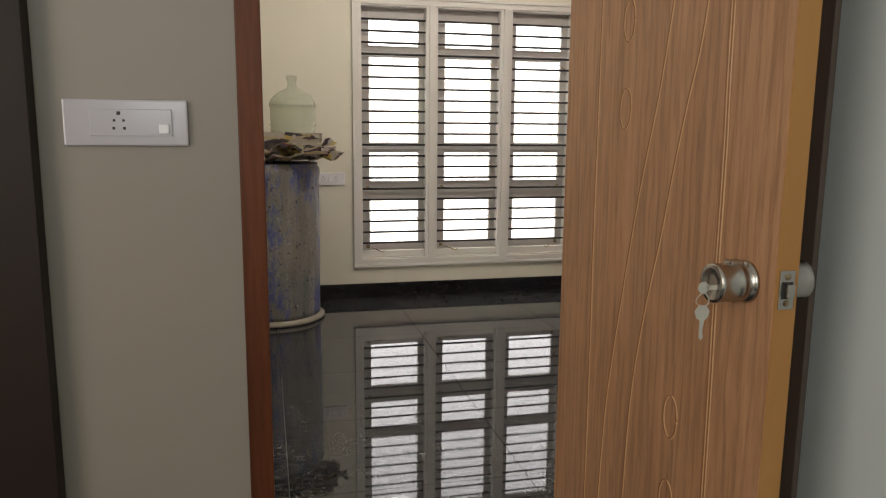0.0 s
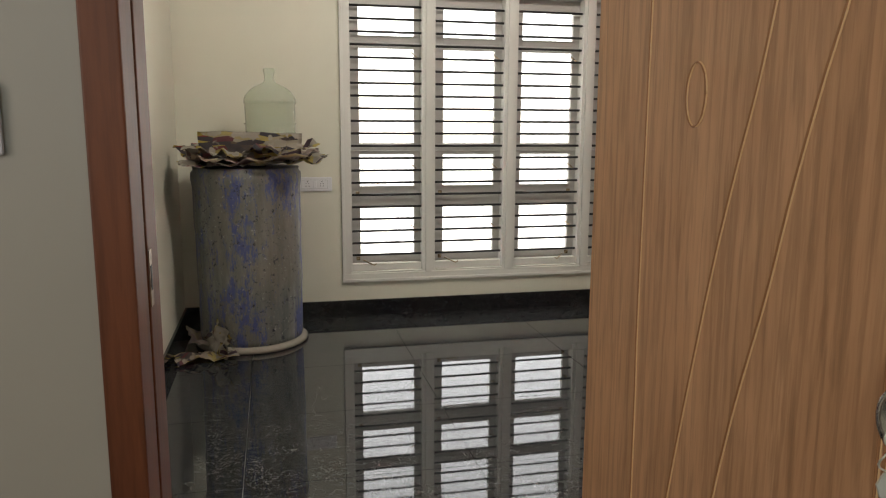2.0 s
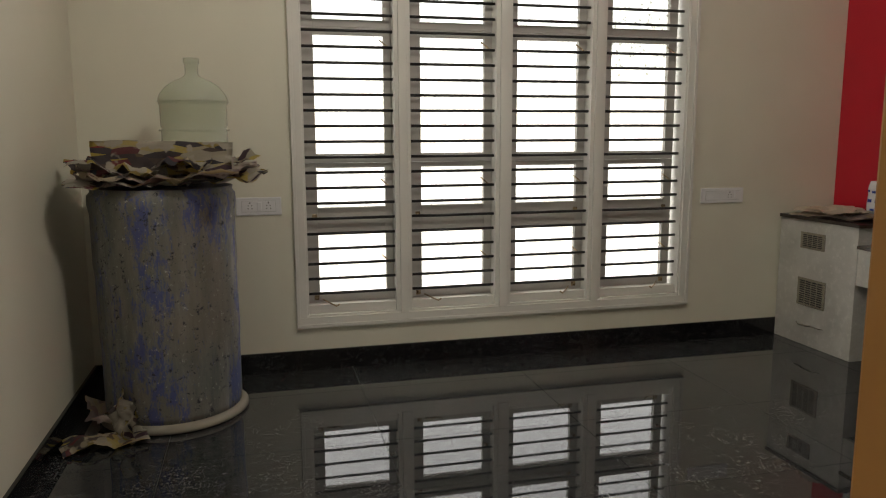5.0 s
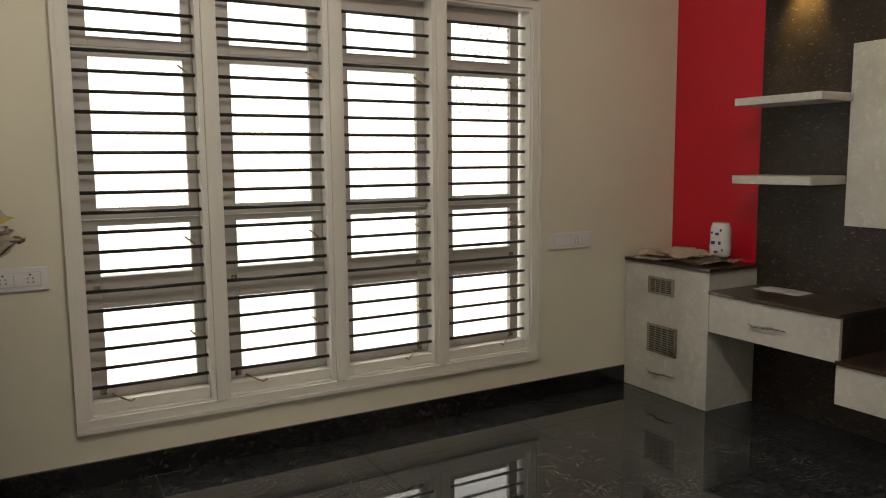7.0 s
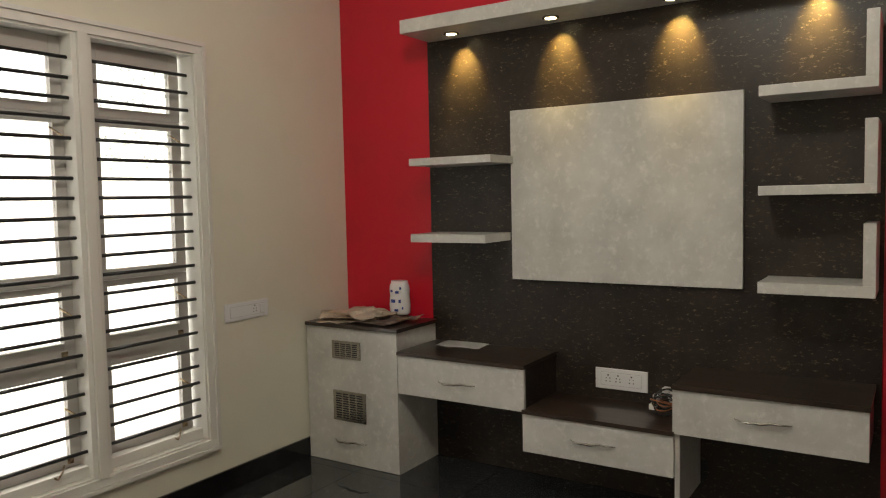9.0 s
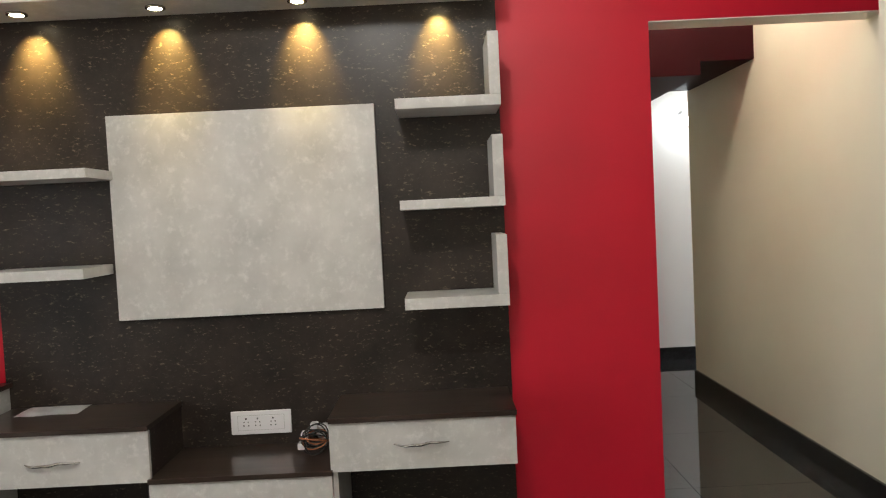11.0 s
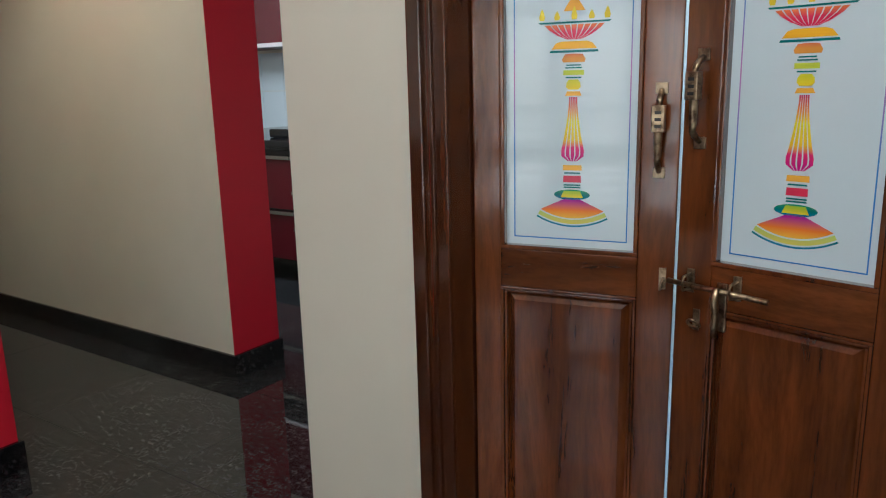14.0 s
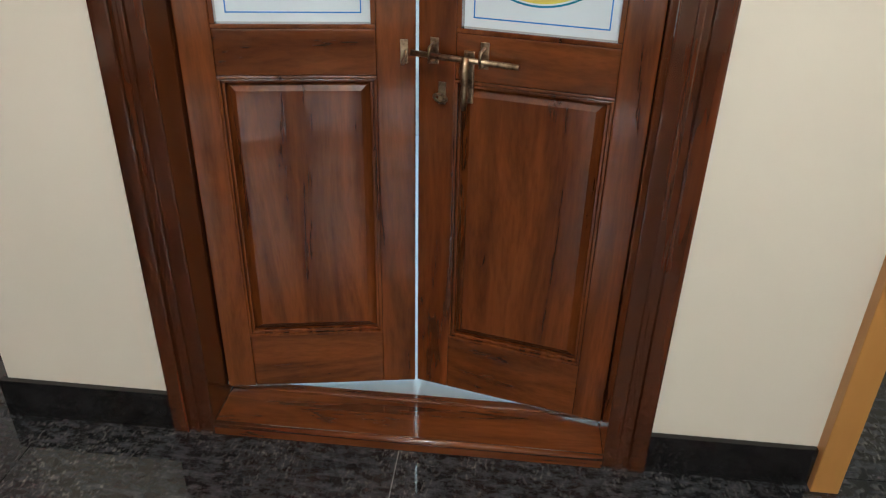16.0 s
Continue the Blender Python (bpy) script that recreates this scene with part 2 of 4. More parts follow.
def newsprint(name, tone, pictures=1.0):
    m = material(name, tone, 0.8)
    lines = add(m, "TexBrick", Scale=9.0, Mortar_Size=0.09, Brick_Width=0.30, Row_Height=0.05)
    uv = m.node_tree.nodes.new("ShaderNodeTexCoord")
    link(m, uv, "UV", lines, 0)
    lines.inputs["Color1"].default_value = (0.10, 0.095, 0.09, 1)
    lines.inputs["Color2"].default_value = (0.26, 0.24, 0.21, 1)
    lines.inputs["Mortar"].default_value = (*tone, 1)
    block = add(m, "TexVoronoi", Scale=6.0)
    link(m, uv, "UV", block, 0)
    pic = ramp(m, block, [(0.0, (0.45, 0.05, 0.03)), (0.22, (0.05, 0.05, 0.07)), (0.45, (0.13, 0.09, 0.07)), (0.62, (0.50, 0.38, 0.08)), (0.82, (0.40, 0.36, 0.30))], out=1)
    where = ramp(m, noisy(m, size=9, detail=3), [(0.45, (0, 0, 0)), (0.48, (pictures,) * 3)])
    soft = blend(m, 0.45 if pictures > 0.4 else 0.85, lines, tone)
    base(m, blend(m, where, soft, pic))
    return m


NEWS = newsprint("newsprint", (0.46, 0.42, 0.36))
NEWS_PINK = newsprint("pinkish_newsprint", (0.46, 0.37, 0.33), 0.5)
NEWS_OLD = newsprint("yellowed_newsprint", (0.46, 0.39, 0.29))
NEWS_PALE = newsprint("pale_newsprint", (0.88, 0.78, 0.66), 0.15)
PAPER = material("white_paper", (0.88, 0.88, 0.88), 0.7)

# mesh helpers


def box(bm, x0, x1, y0, y1, z0, z1, bevel=0.0, mat=0):
    r = bmesh.ops.create_cube(bm, size=1.0)
    vs = r["verts"]
    for v in vs:
        v.co = Vector(((x0 + x1) / 2 + v.co.x * (x1 - x0), (y0 + y1) / 2 + v.co.y * (y1 - y0), (z0 + z1) / 2 + v.co.z * (z1 - z0)))
    fs = {f for v in vs for f in v.link_faces}
    if bevel:
        es = {e for v in vs for e in v.link_edges}
        out = bmesh.ops.bevel(bm, geom=list(es), offset=bevel, segments=2, affect="EDGES", profile=0.6)
        fs = set(out["faces"]) | {f for f in fs if f.is_valid}
    for f in fs:
        f.material_index = mat
    return vs


def lathe(bm, profile, x=0, y=0, seg=32, wobble=0.0, smooth=True):
    rings = []
    for r, z in profile:
        rings.append([bm.verts.new((x + r * math.cos(2 * math.pi * k / seg) * (1 + wobble * math.sin(3 * 2 * math.pi * k / seg + z * 5)),
                                    y + r * math.sin(2 * math.pi * k / seg), z)) for k in range(seg)])
    for a, b in zip(rings, rings[1:]):
        for k in range(seg):
            f = bm.faces.new((a[k], a[(k + 1) % seg], b[(k + 1) % seg], b[k]))
            f.smooth = smooth
    for ring, flip in ((rings[0], True), (rings[-1], False)):
        f = bm.faces.new(ring[::-1] if flip else ring)
    return rings


def tube(bm, pts, r, seg=8):
    pts = [Vector(p) for p in pts]
    rings = []
    for i, p in enumerate(pts):
        d = (pts[min(i + 1, len(pts) - 1)] - pts[max(i - 1, 0)]).normalized()
        a = d.cross(Vector((0, 0, 1)) if abs(d.z) < 0.9 else Vector((1, 0, 0))).normalized()
        b = d.cross(a)
        rr = r[i] if isinstance(r, (list, tuple)) else r
        rings.append([bm.verts.new(p + rr * (a * math.cos(2 * math.pi * k / seg) + b * math.sin(2 * math.pi * k / seg))) for k in range(seg)])
    for a, b in zip(rings, rings[1:]):
        for k in range(seg):
            f = bm.faces.new((a[k], b[k], b[(k + 1) % seg], a[(k + 1) % seg]))
            f.smooth = True
    bm.faces.new(rings[0])
    bm.faces.new(rings[-1][::-1])


def prism(bm, pts, axis, a, b, mat=0):
    """A flat outline, given in the two other axes, pushed from a to b along axis."""
    def at(p, d):
        return {"x": (d, p[0], p[1]), "y": (p[0], d, p[1]), "z": (p[0], p[1], d)}[axis]
    lo = [bm.verts.new(at(p, a)) for p in pts]
    hi = [bm.verts.new(at(p, b)) for p in pts]
    fs = [bm.faces.new(lo[::-1]), bm.faces.new(hi)]
    for k in range(len(pts)):
        fs.append(bm.faces.new((lo[k], lo[(k + 1) % len(pts)], hi[(k + 1) % len(pts)], hi[k])))
    for f in fs:
        f.material_index = mat


def part(name, bm, mats, parent=None, label="", fix=True):
    if fix:
        bmesh.ops.recalc_face_normals(bm, faces=bm.faces)
    me = bpy.data.meshes.new(name)
    bm.to_mesh(me)
    bm.free()
    for m in (mats if isinstance(mats, (list, tuple)) else (mats,)):
        me.materials.append(m)
    ob = new(name, me)
    if parent is not None:
        ob.parent = parent
        ob.matrix_parent_inverse = parent.matrix_world.inverted()
    if label:
        ob["label"] = label
    return ob


def boxpart(name, dims, mat, parent=None, bevel=0.0, label=""):
    bm = bmesh.new()
    box(bm, *dims, bevel=bevel)
    return part(name, bm, mat, parent, label)


def boxes(name, dims, mat, parent=None, bevel=0.0, label=""):
    bm = bmesh.new()
    for d in dims:
        box(bm, *d, bevel=bevel)
    return part(name, bm, mat, parent, label)


def thing(name, at, label, category, group=""):
    ob = new(name)
    ob.empty_display_size = 0.1
    ob.location = at
    ob.matrix_world = Matrix.Translation(at)
    return tagged(ob, label, category, group)


def structure(name, dims, mat, label, category, bevel=0.0):
    ob = boxes(name, dims, mat, None, bevel)
    return tagged(ob, label, category, "", "structure")


SHRINEFLOOR = material("blue_grey_tile", (0.34, 0.40, 0.44), 0.15)

# large structure
WY, LX, RX, PY = 4.97, 0.28, 4.26, 1.638
CEIL = 3.0
structure("wall_north", [(LX - 0.2, RX + 0.13, WY, WY + 0.22, -0.05, 0.24), (LX - 0.2, RX + 0.13, WY, WY + 0.22, 1.98, CEIL),
                         (LX - 0.2, 1.222, WY, WY + 0.22, 0.24, 1.98), (3.312, RX + 0.13, WY, WY + 0.22, 0.24, 1.98)], CREAM, "cream painted plaster wall round the tall grilled window", "wall")
structure("wall_west", [(LX - 0.2, LX, PY, WY, -0.05, CEIL)], CREAM, "cream painted side wall beside the drum", "wall")
structure("wall_east", [(RX, RX + 0.13, 1.855, WY, -0.05, CEIL), (RX, RX + 0.13, -1.6, 1.855, 1.972, CEIL)], RED, "bright red painted feature wall behind the television unit", "wall")
structure("wall_south", [(LX - 0.2, 0.586, 1.462, PY, -0.05, CEIL), (0.586, 1.346, 1.462, PY, 2.08, CEIL), (1.416, 1.745, 1.50, 1.614, -0.05, CEIL), (1.402, 1.745, 1.614, PY, -0.05, CEIL),
                         (1.416, 1.745, 1.462, 1.50, -0.05, CEIL), (1.745, 2.755, 1.50, PY, 2.14, CEIL), (2.755, 3.138, 1.50, PY, -0.05, CEIL), (1.346, 1.402, 1.462, PY, 2.08, CEIL)],
          CREAM, "cream painted wall holding the teak double door", "wall")
structure("wall_shrine_side", [(3.02, 3.138, -0.6, 1.50, -0.05, CEIL)], CREAM, "cream painted side wall of the small shrine room", "wall")
structure("wall_shrine_back", [(1.61, 3.02, -0.3, -0.18, -0.05, CEIL)], PALE, "pale painted back wall of the small shrine room", "wall")
structure("wall_hall_east", [(1.50, 1.61, -1.7, 1.433, -0.05, CEIL)], PALE, "pale blue-white wall of the entrance hall", "wall")
structure("wall_hall", [(-1.5, 0.08, 1.462, 1.60, -0.05, CEIL), (-1.6, -1.5, -1.7, 1.6, -0.05, CEIL), (-1.6, 2.37, -1.8, -1.7, -0.05, CEIL)], CREAM, "cream painted walls of the entrance hall", "wall")
structure("wall_passage_south", [(RX + 0.003, 6.54, 0.69, 0.944, -0.05, CEIL)], CREAM, "cream painted wall along the passage", "wall")
structure("lintel_soffit", [(RX + 0.001, RX + 0.13, 0.944, 1.853, 1.967, 1.9715)], CREAM, "cream painted underside of the passage lintel", "wall")
structure("wall_passage_red_end", [(RX, RX + 0.003, 0.687, 0.944, 0.0, 2.0)], RED, "red painted end of the passage wall", "wall")
structure("wall_passage_north", [(RX + 0.13, 7.38, 1.855, 1.97, -0.05, CEIL)], CREAM, "cream painted north wall of the passage", "wall")
structure("wall_passage_end", [(7.38, 7.5, -1.6, 0.98, -0.05, CEIL), (7.38, 7.5, 0.98, 1.97, 2.04, CEIL)], WHITE, "white painted wall closing the passage", "wall")
structure("wall_kitchen", [(3.02, 7.5, -1.6, -1.45, -0.05, CEIL)], CREAM, "cream wall behind the kitchen units", "wall")
structure("ceiling", [(-1.6, 7.6, -1.8, 5.2, CEIL, CEIL + 0.1)], WHITE, "plain white painted ceiling", "ceiling")
structure("floor_base", [(-1.6, 7.6, -1.8, WY, -0.06, -0.008)], JOINT, "grey grout bed under the polished floor slabs", "floor")
# second box fills the upper wall beside the loft, in place of its shadow
structure("passage_beam", [(5.3, 6.5, 1.29, 1.855, 1.932, CEIL), (5.45, 6.5, 0.944, 1.29, 2.03, CEIL)], LOFT, "dark maroon loft box across the passage, with a dark block for wall shadow", "beam")
ground = structure("ground", [(-60, 60, 5.2, 90, -0.9, -0.8)], paint("pale_ground", (0.45, 0.43, 0.36), 0.8), "pale dusty ground outside the window", "ground")

SK = 0.098
T = 0.014


def skirting(dims, label="black granite skirting along the foot of the wall"):
    return tagged(boxes("baseboard", [dims], SKIRT, None, 0.002), label, "skirting", "", "structure")


structure("floor_shrine", [(1.612, 3.02, -0.18, 1.547, 0.001, 0.03)], SHRINEFLOOR, "pale tiled floor inside the small shrine room", "floor")
skirting((LX + T, RX - T, WY - T, WY, 0, SK))
skirting((LX, LX + T, PY, WY, 0, SK))
skirting((RX - T, RX, 1.855, 2.44, 0, SK))
skirting((RX - T, RX + 0.13, 1.841, 1.855, 0, SK))
skirting((1.403, 1.738, PY, PY + T, 0, SK))
skirting((2.762, 3.138 + T, PY, PY + T, 0, SK))
skirting((3.138, 3.138 + T, 0.2, PY, 0, SK))
skirting((RX - T, 6.54, 0.944, 0.944 + T, 0, SK))
skirting((RX - T, RX, 0.69 - T, 0.944, 0, SK))
skirting((RX, 6.54, 0.69 - T, 0.69, 0, SK))
skirting((7.366, 7.38, -0.6, 0.98, 0, SK))
# thin darkened sheet over the cream wall stands in for its shade
structure("wall_hall_plaster", [(0.08, 0.587, 1.456, 1.4615, 0.0, CEIL)], HALL_DIM, "thin tan-cream sheet beside the entrance door, darkened for the hall's dimness", "wall")
skirting((0.254, 0.586, 1.442, 1.4555, 0, SK))

# window
BAYS = ((1.264, 1.699, 1.325, 1.662), (1.780, 2.215, 1.845, 2.174), (2.300, 2.727, 2.350, 2.684), (2.808, 3.250, 2.872, 3.202))
PANES = ((0.362, 0.670), (0.793, 0.986), (1.055, 1.617), (1.69, 1.867))
window = tagged(thing("window_1", (2.28, WY, 0.22), "", "window"), "tall white-painted four-bay wooden window with black grille bars", "window", "", "structure")


def casing():
    """The moulded white frame: a flat trim on the wall, an inner step, and the mullions between the bays."""
    bm = bmesh.new()
    x0, x1, z0, z1 = 1.204, 3.330, 0.212, 1.998
    for w, y0, y1 in ((0.052, WY - 0.016, WY), (0.062, WY - 0.006, WY + 0.10), (0.018, WY - 0.024, WY - 0.016), (0.010, WY - 0.020, WY - 0.0165)):
        box(bm, x0, x1, y0, y1, z0, z0 + w, 0.002)
        box(bm, x0, x1, y0, y1, z1 - w, z1, 0.002)
        box(bm, x0, x0 + w, y0, y1, z0 + w, z1 - w, 0.002)
        box(bm, x1 - w, x1, y0, y1, z0 + w, z1 - w, 0.002)
    return part("window_frame", bm, FRAME, window)


casing()
for a, b in ((1.699, 1.780), (2.215, 2.300), (2.727, 2.808)):
    boxes("mullion", [(a, b, WY - 0.008, WY + 0.10, 0.272, 1.938), (a + 0.020, b - 0.020, WY - 0.022, WY - 0.008, 0.262, 1.95)], FRAME, window, 0.003)
boxpart("window_sill", (1.266, 3.268, WY + 0.02, WY + 0.12, 0.274, 0.318), FRAME, window, 0.004)
SY = WY + 0.065
for x0, x1, g0, g1 in BAYS:
    for lo, hi, (p0, p1) in ((0.318, 0.733, PANES[0]), (0.733, 1.012, PANES[1]), (1.012, 1.652, PANES[2]), (1.652, 1.936, PANES[3])):
        bm = bmesh.new()
        box(bm, x0, g0, SY, SY + 0.03, lo + 0.001, hi - 0.001, 0.002)
        box(bm, g1, x1, SY, SY + 0.03, lo + 0.001, hi - 0.001, 0.002)
        box(bm, g0, g1, SY, SY + 0.03, lo + 0.001, p0, 0.002)
        box(bm, g0, g1, SY, SY + 0.03, p1, hi - 0.001, 0.002)
        part("sash", bm, SASH, window)
        pieces = [(p0, p1, GLASS)]
        if x0 > 2.7 and p0 > 1.0:
            pieces = [(p0, 1.44, GLASS), (1.44, p1, JALI_GLASS)] if p0 < 1.5 else [(p0, p1, JALI_GLASS)]
        for q0, q1, glass in pieces:
            pane = boxpart("pane", (g0, g1, SY + 0.012, SY + 0.016, q0, q1), glass, window)
            pane.visible_shadow = False
for k in range(21):
    z = 0.373 + 0.0741 * k
    bm = bmesh.new()
    for x0, x1, *_ in BAYS:
        tube(bm, [(x0 - 0.01, WY + 0.025, z), (x1 + 0.01, WY + 0.025, z)], 0.0072, 8)
    part("grille_bar", bm, BAR, window)
for i, (x0, x1, g0, g1) in enumerate(BAYS):
    left = i < 2
    for z in (0.345, 0.75):
        bm = bmesh.new()
        sx = x0 + 0.045 if left else x1 - 0.045
        box(bm, sx - 0.012, sx + 0.012, SY - 0.006, SY, z - 0.012, z + 0.012, 0.002)
        part("keeper", bm, BRASS, window)
    for z, n in ((0.330, 0), (0.52, 1), (0.90, 1), (1.57, 1)):
        bm = bmesh.new()
        if n == 0:
            sx, s = (x0 + 0.075, 1) if left else (x1 - 0.075, -1)
            tube(bm, [(sx, SY - 0.01, z + 0.006), (sx + s * 0.03, SY - 0.045, z - 0.006), (sx + s * 0.06, SY - 0.07, z - 0.018), (sx + s * 0.075, SY - 0.072, z - 0.008)], 0.004, 6)
        else:
            sx = x1 - 0.03
            tube(bm, [(sx - 0.03, SY - 0.004, z + 0.03), (sx - 0.012, SY - 0.02, z + 0.012), (sx, SY - 0.03, z), (sx + 0.008, SY - 0.035, z - 0.01)], 0.004, 6)
            box(bm, sx - 0.006, sx + 0.012, SY - 0.035, SY, z - 0.012, z - 0.002, 0.002)
        part("stay", bm, BRASS, window)

# entrance door frame and leaf
dframe = tagged(thing("door_1", (1.0, 1.5, 0), "", "door"), "open entrance doorway with a red-brown jamb and an ochre jamb", "door", "", "structure")
boxes("jamb", [(0.587, 0.634, 1.450, 1.535, 0, 2.08), (0.587, 0.626, 1.535, 1.550, 0, 2.08), (0.587, 0.634, 1.550, 1.640, 0, 2.08)], JAMB, dframe, 0.003, "red-brown polished wooden jamb")
boxes("jamb", [(1.346, 1.402, 1.6145, 1.668, 0, 2.078)], EDGE, dframe, 0.002, "ochre painted wooden jamb")
boxes("head", [(0.634, 1.346, 1.452, 1.640, 2.035, 2.078)], JAMB, dframe, 0.003, "red-brown polished wooden head")
bm = bmesh.new()
box(bm, 0.634, 0.6352, 1.552, 1.574, 0.912, 0.992)
part("strike_plate", bm, BRASS, dframe)
boxpart("strike_hole", (0.6352, 0.6358, 1.557, 1.569, 0.935, 0.970), HOLE, dframe)
LEAF_W, LEAF_H, LEAF_T = 0.700, 2.02, 0.036
leaf = thing("door_leaf", (1.385, 1.49, 0.008), "wood-grain laminate door leaf with carved lines, standing open", "door")


# built along -y from the hinge, face towards -x, then turned
leaf.matrix_world = Matrix.Identity(4)
boxpart("panel", (-LEAF_T / 2, LEAF_T / 2, -LEAF_W, 0.054, 0, LEAF_H), OAK, leaf, 0.0015)
boxpart("edge_band", (-LEAF_T / 2 + 0.001, LEAF_T / 2 - 0.001, -LEAF_W - 0.002, -LEAF_W, 0, LEAF_H), EDGE, leaf, 0, "ochre painted closing edge")
FX = -LEAF_T / 2 - 0.0006


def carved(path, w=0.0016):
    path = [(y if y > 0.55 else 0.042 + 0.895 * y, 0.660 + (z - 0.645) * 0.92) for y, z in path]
    # dark tube for the groove's shade, pale tube for its lit edge
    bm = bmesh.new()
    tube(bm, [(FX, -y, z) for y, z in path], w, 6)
    part("carved_line", bm, GROOVE_SHADE, leaf)
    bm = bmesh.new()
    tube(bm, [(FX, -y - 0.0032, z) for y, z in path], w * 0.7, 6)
    part("carved_line", bm, GROOVE_GLINT, leaf)


def oval(cy, cz, a, b):
    carved([(cy + a * math.cos(t * math.pi / 16), cz + b * math.sin(t * math.pi / 16)) for t in range(33)])


def arc(p0, p1, bow):
    n = 24
    carved([(p0[0] + (p1[0] - p0[0]) * k / n + bow * math.sin(math.pi * k / n), p0[1] + (p1[1] - p0[1]) * k / n) for k in range(n + 1)])


def sweep(points):
    """A smooth carved line through a few points of the leaf."""
    out = []
    for i in range(len(points) - 1):
        p0, p1, p2, p3 = (Vector(points[max(0, min(len(points) - 1, i + k))]) for k in (-1, 0, 1, 2))
        for k in range(6):
            t = k / 6
            out.append(tuple(0.5 * (2 * p1 + (p2 - p0) * t + (2 * p0 - 5 * p1 + 4 * p2 - p3) * t * t + (3 * p1 - p0 - 3 * p2 + p3) * t ** 3)))
    carved(out + [points[-1]])


sweep([(0.079, 2.0), (0.079, 1.333), (0.080, 1.04), (0.081, 0.863), (0.086, 0.672), (0.090, 0.02)])
for z in (1.405, 1.227):
    oval(0.214, z, 0.024, 0.042)
for z in (0.645, 0.475):
    oval(0.462, z, 0.024, 0.042)
sweep([(0.47, 1.95), (0.425, 1.60), (0.388, 1.407), (0.353, 1.252), (0.317, 1.136), (0.284, 1.022), (0.245, 0.860), (0.207, 0.688), (0.182, 0.545), (0.165, 0.33), (0.15, 0.05)])
sweep([(0.56, 1.95), (0.527, 1.60), (0.498, 1.366), (0.456, 1.228), (0.425, 1.122), (0.390, 0.985), (0.340, 0.817), (0.301, 0.630), (0.285, 0.383), (0.275, 0.05)])
sweep([(0.551, 1.95), (0.555, 1.33), (0.559, 1.15), (0.559, 0.90), (0.562, 0.70), (0.567, 0.06)])
sweep([(0.5585, 1.95), (0.5625, 1.33), (0.5665, 1.15), (0.5665, 0.90), (0.5695, 0.70), (0.5745, 0.06)])
lock = part("lockset", (lambda b: (box(b, -0.013, 0.011, -LEAF_W - 0.004, -LEAF_W - 0.002, 0.915, 0.970, 0.001), b)[1])(bmesh.new()), STEEL, leaf, "brushed steel cylindrical lock")
boxpart("latch", (-0.006, 0.006, -LEAF_W - 0.013, -LEAF_W - 0.004, 0.932, 0.952), STEEL, lock, 0.002)


def knob(side):
    bm = bmesh.new()
    lathe(bm, [(0.038, 0.0), (0.038, 0.005), (0.033, 0.009), (0.031, 0.011), (0.031, 0.020), (0.036, 0.023), (0.0365, 0.028), (0.0345, 0.031), (0.034, 0.062), (0.036, 0.065), (0.034, 0.070), (0.026, 0.071), (0.022, 0.067), (0.008, 0.067)], seg=28)
    bm.transform(Matrix.Translation((side * LEAF_T / 2, -LEAF_W + 0.062, 0.942)) @ Matrix.Scale(0.82, 4) @ Matrix.Rotation(side * math.pi / 2, 4, "Y"))
    return part("knob", bm, STEEL, lock)


knob(-1)
knob(1)
bm = bmesh.new()
box(bm, -LEAF_T / 2 - 0.034, -LEAF_T / 2 - 0.012, -LEAF_W + 0.052, -LEAF_W + 0.072, 0.966, 0.975, 0.003)
part("knob_tab", bm, STEEL, lock)
bm = bmesh.new()
kx, ky = -LEAF_T / 2 - 0.062, -LEAF_W + 0.052
box(bm, kx - 0.018, kx + 0.01, ky - 0.001, ky + 0.001, 0.987, 0.997, 0.0)
lathe(bm, [(0.012, -0.001), (0.012, 0.001)], seg=20)
for v in bm.verts[-40:]:
    x, y, z = v.co
    v.co = Vector((kx - 0.026 + x, ky + z, 0.992 + y))
tube(bm, [(kx - 0.026 + 0.014 * math.cos(t * math.pi / 8), ky + 0.004 * math.sin(t * math.pi / 4), 0.968 + 0.014 * math.sin(t * math.pi / 8)) for t in range(17)], 0.0012, 6)
prism(bm, [(kx - 0.036, 0.955), (kx - 0.044, 0.943), (kx - 0.038, 0.928), (kx - 0.031, 0.924), (kx - 0.031, 0.888), (kx - 0.026, 0.882), (kx - 0.022, 0.888), (kx - 0.024, 0.902), (kx - 0.021, 0.924), (kx - 0.014, 0.930), (kx - 0.010, 0.943), (kx - 0.018, 0.955)], "y", ky - 0.003, ky - 0.001)
for v in bm.verts:
    v.co = Vector((kx + 0.004, ky, 0.938)) + (v.co - Vector((kx, ky, 0.992))) * 0.70
part("keys", bm, material("nickel_key", (0.62, 0.61, 0.55), 0.38, 0.75), lock)
for z in (0.924, 0.961):
    bm = bmesh.new()
    lathe(bm, [(0.0045, 0.0), (0.0045, 0.0008), (0.003, 0.0012)], seg=14)
    bm.transform(Matrix.Translation((-0.001, -LEAF_W - 0.004, z)) @ Matrix.Rotation(math.pi / 2, 4, "X"))
    part("screw", bm, BRASS, lock)
bm = bmesh.new()
box(bm, -0.0095, 0.0075, -LEAF_W - 0.0046, -LEAF_W - 0.004, 0.930, 0.954)
part("latch_hole", bm, HOLE, lock)
for piece in [lock] + list(lock.children):
    piece.data.transform(Matrix.Translation((0, 0, -0.002)))
leaf.matrix_world = Matrix.Translation((1.331, 1.546, 0.008))

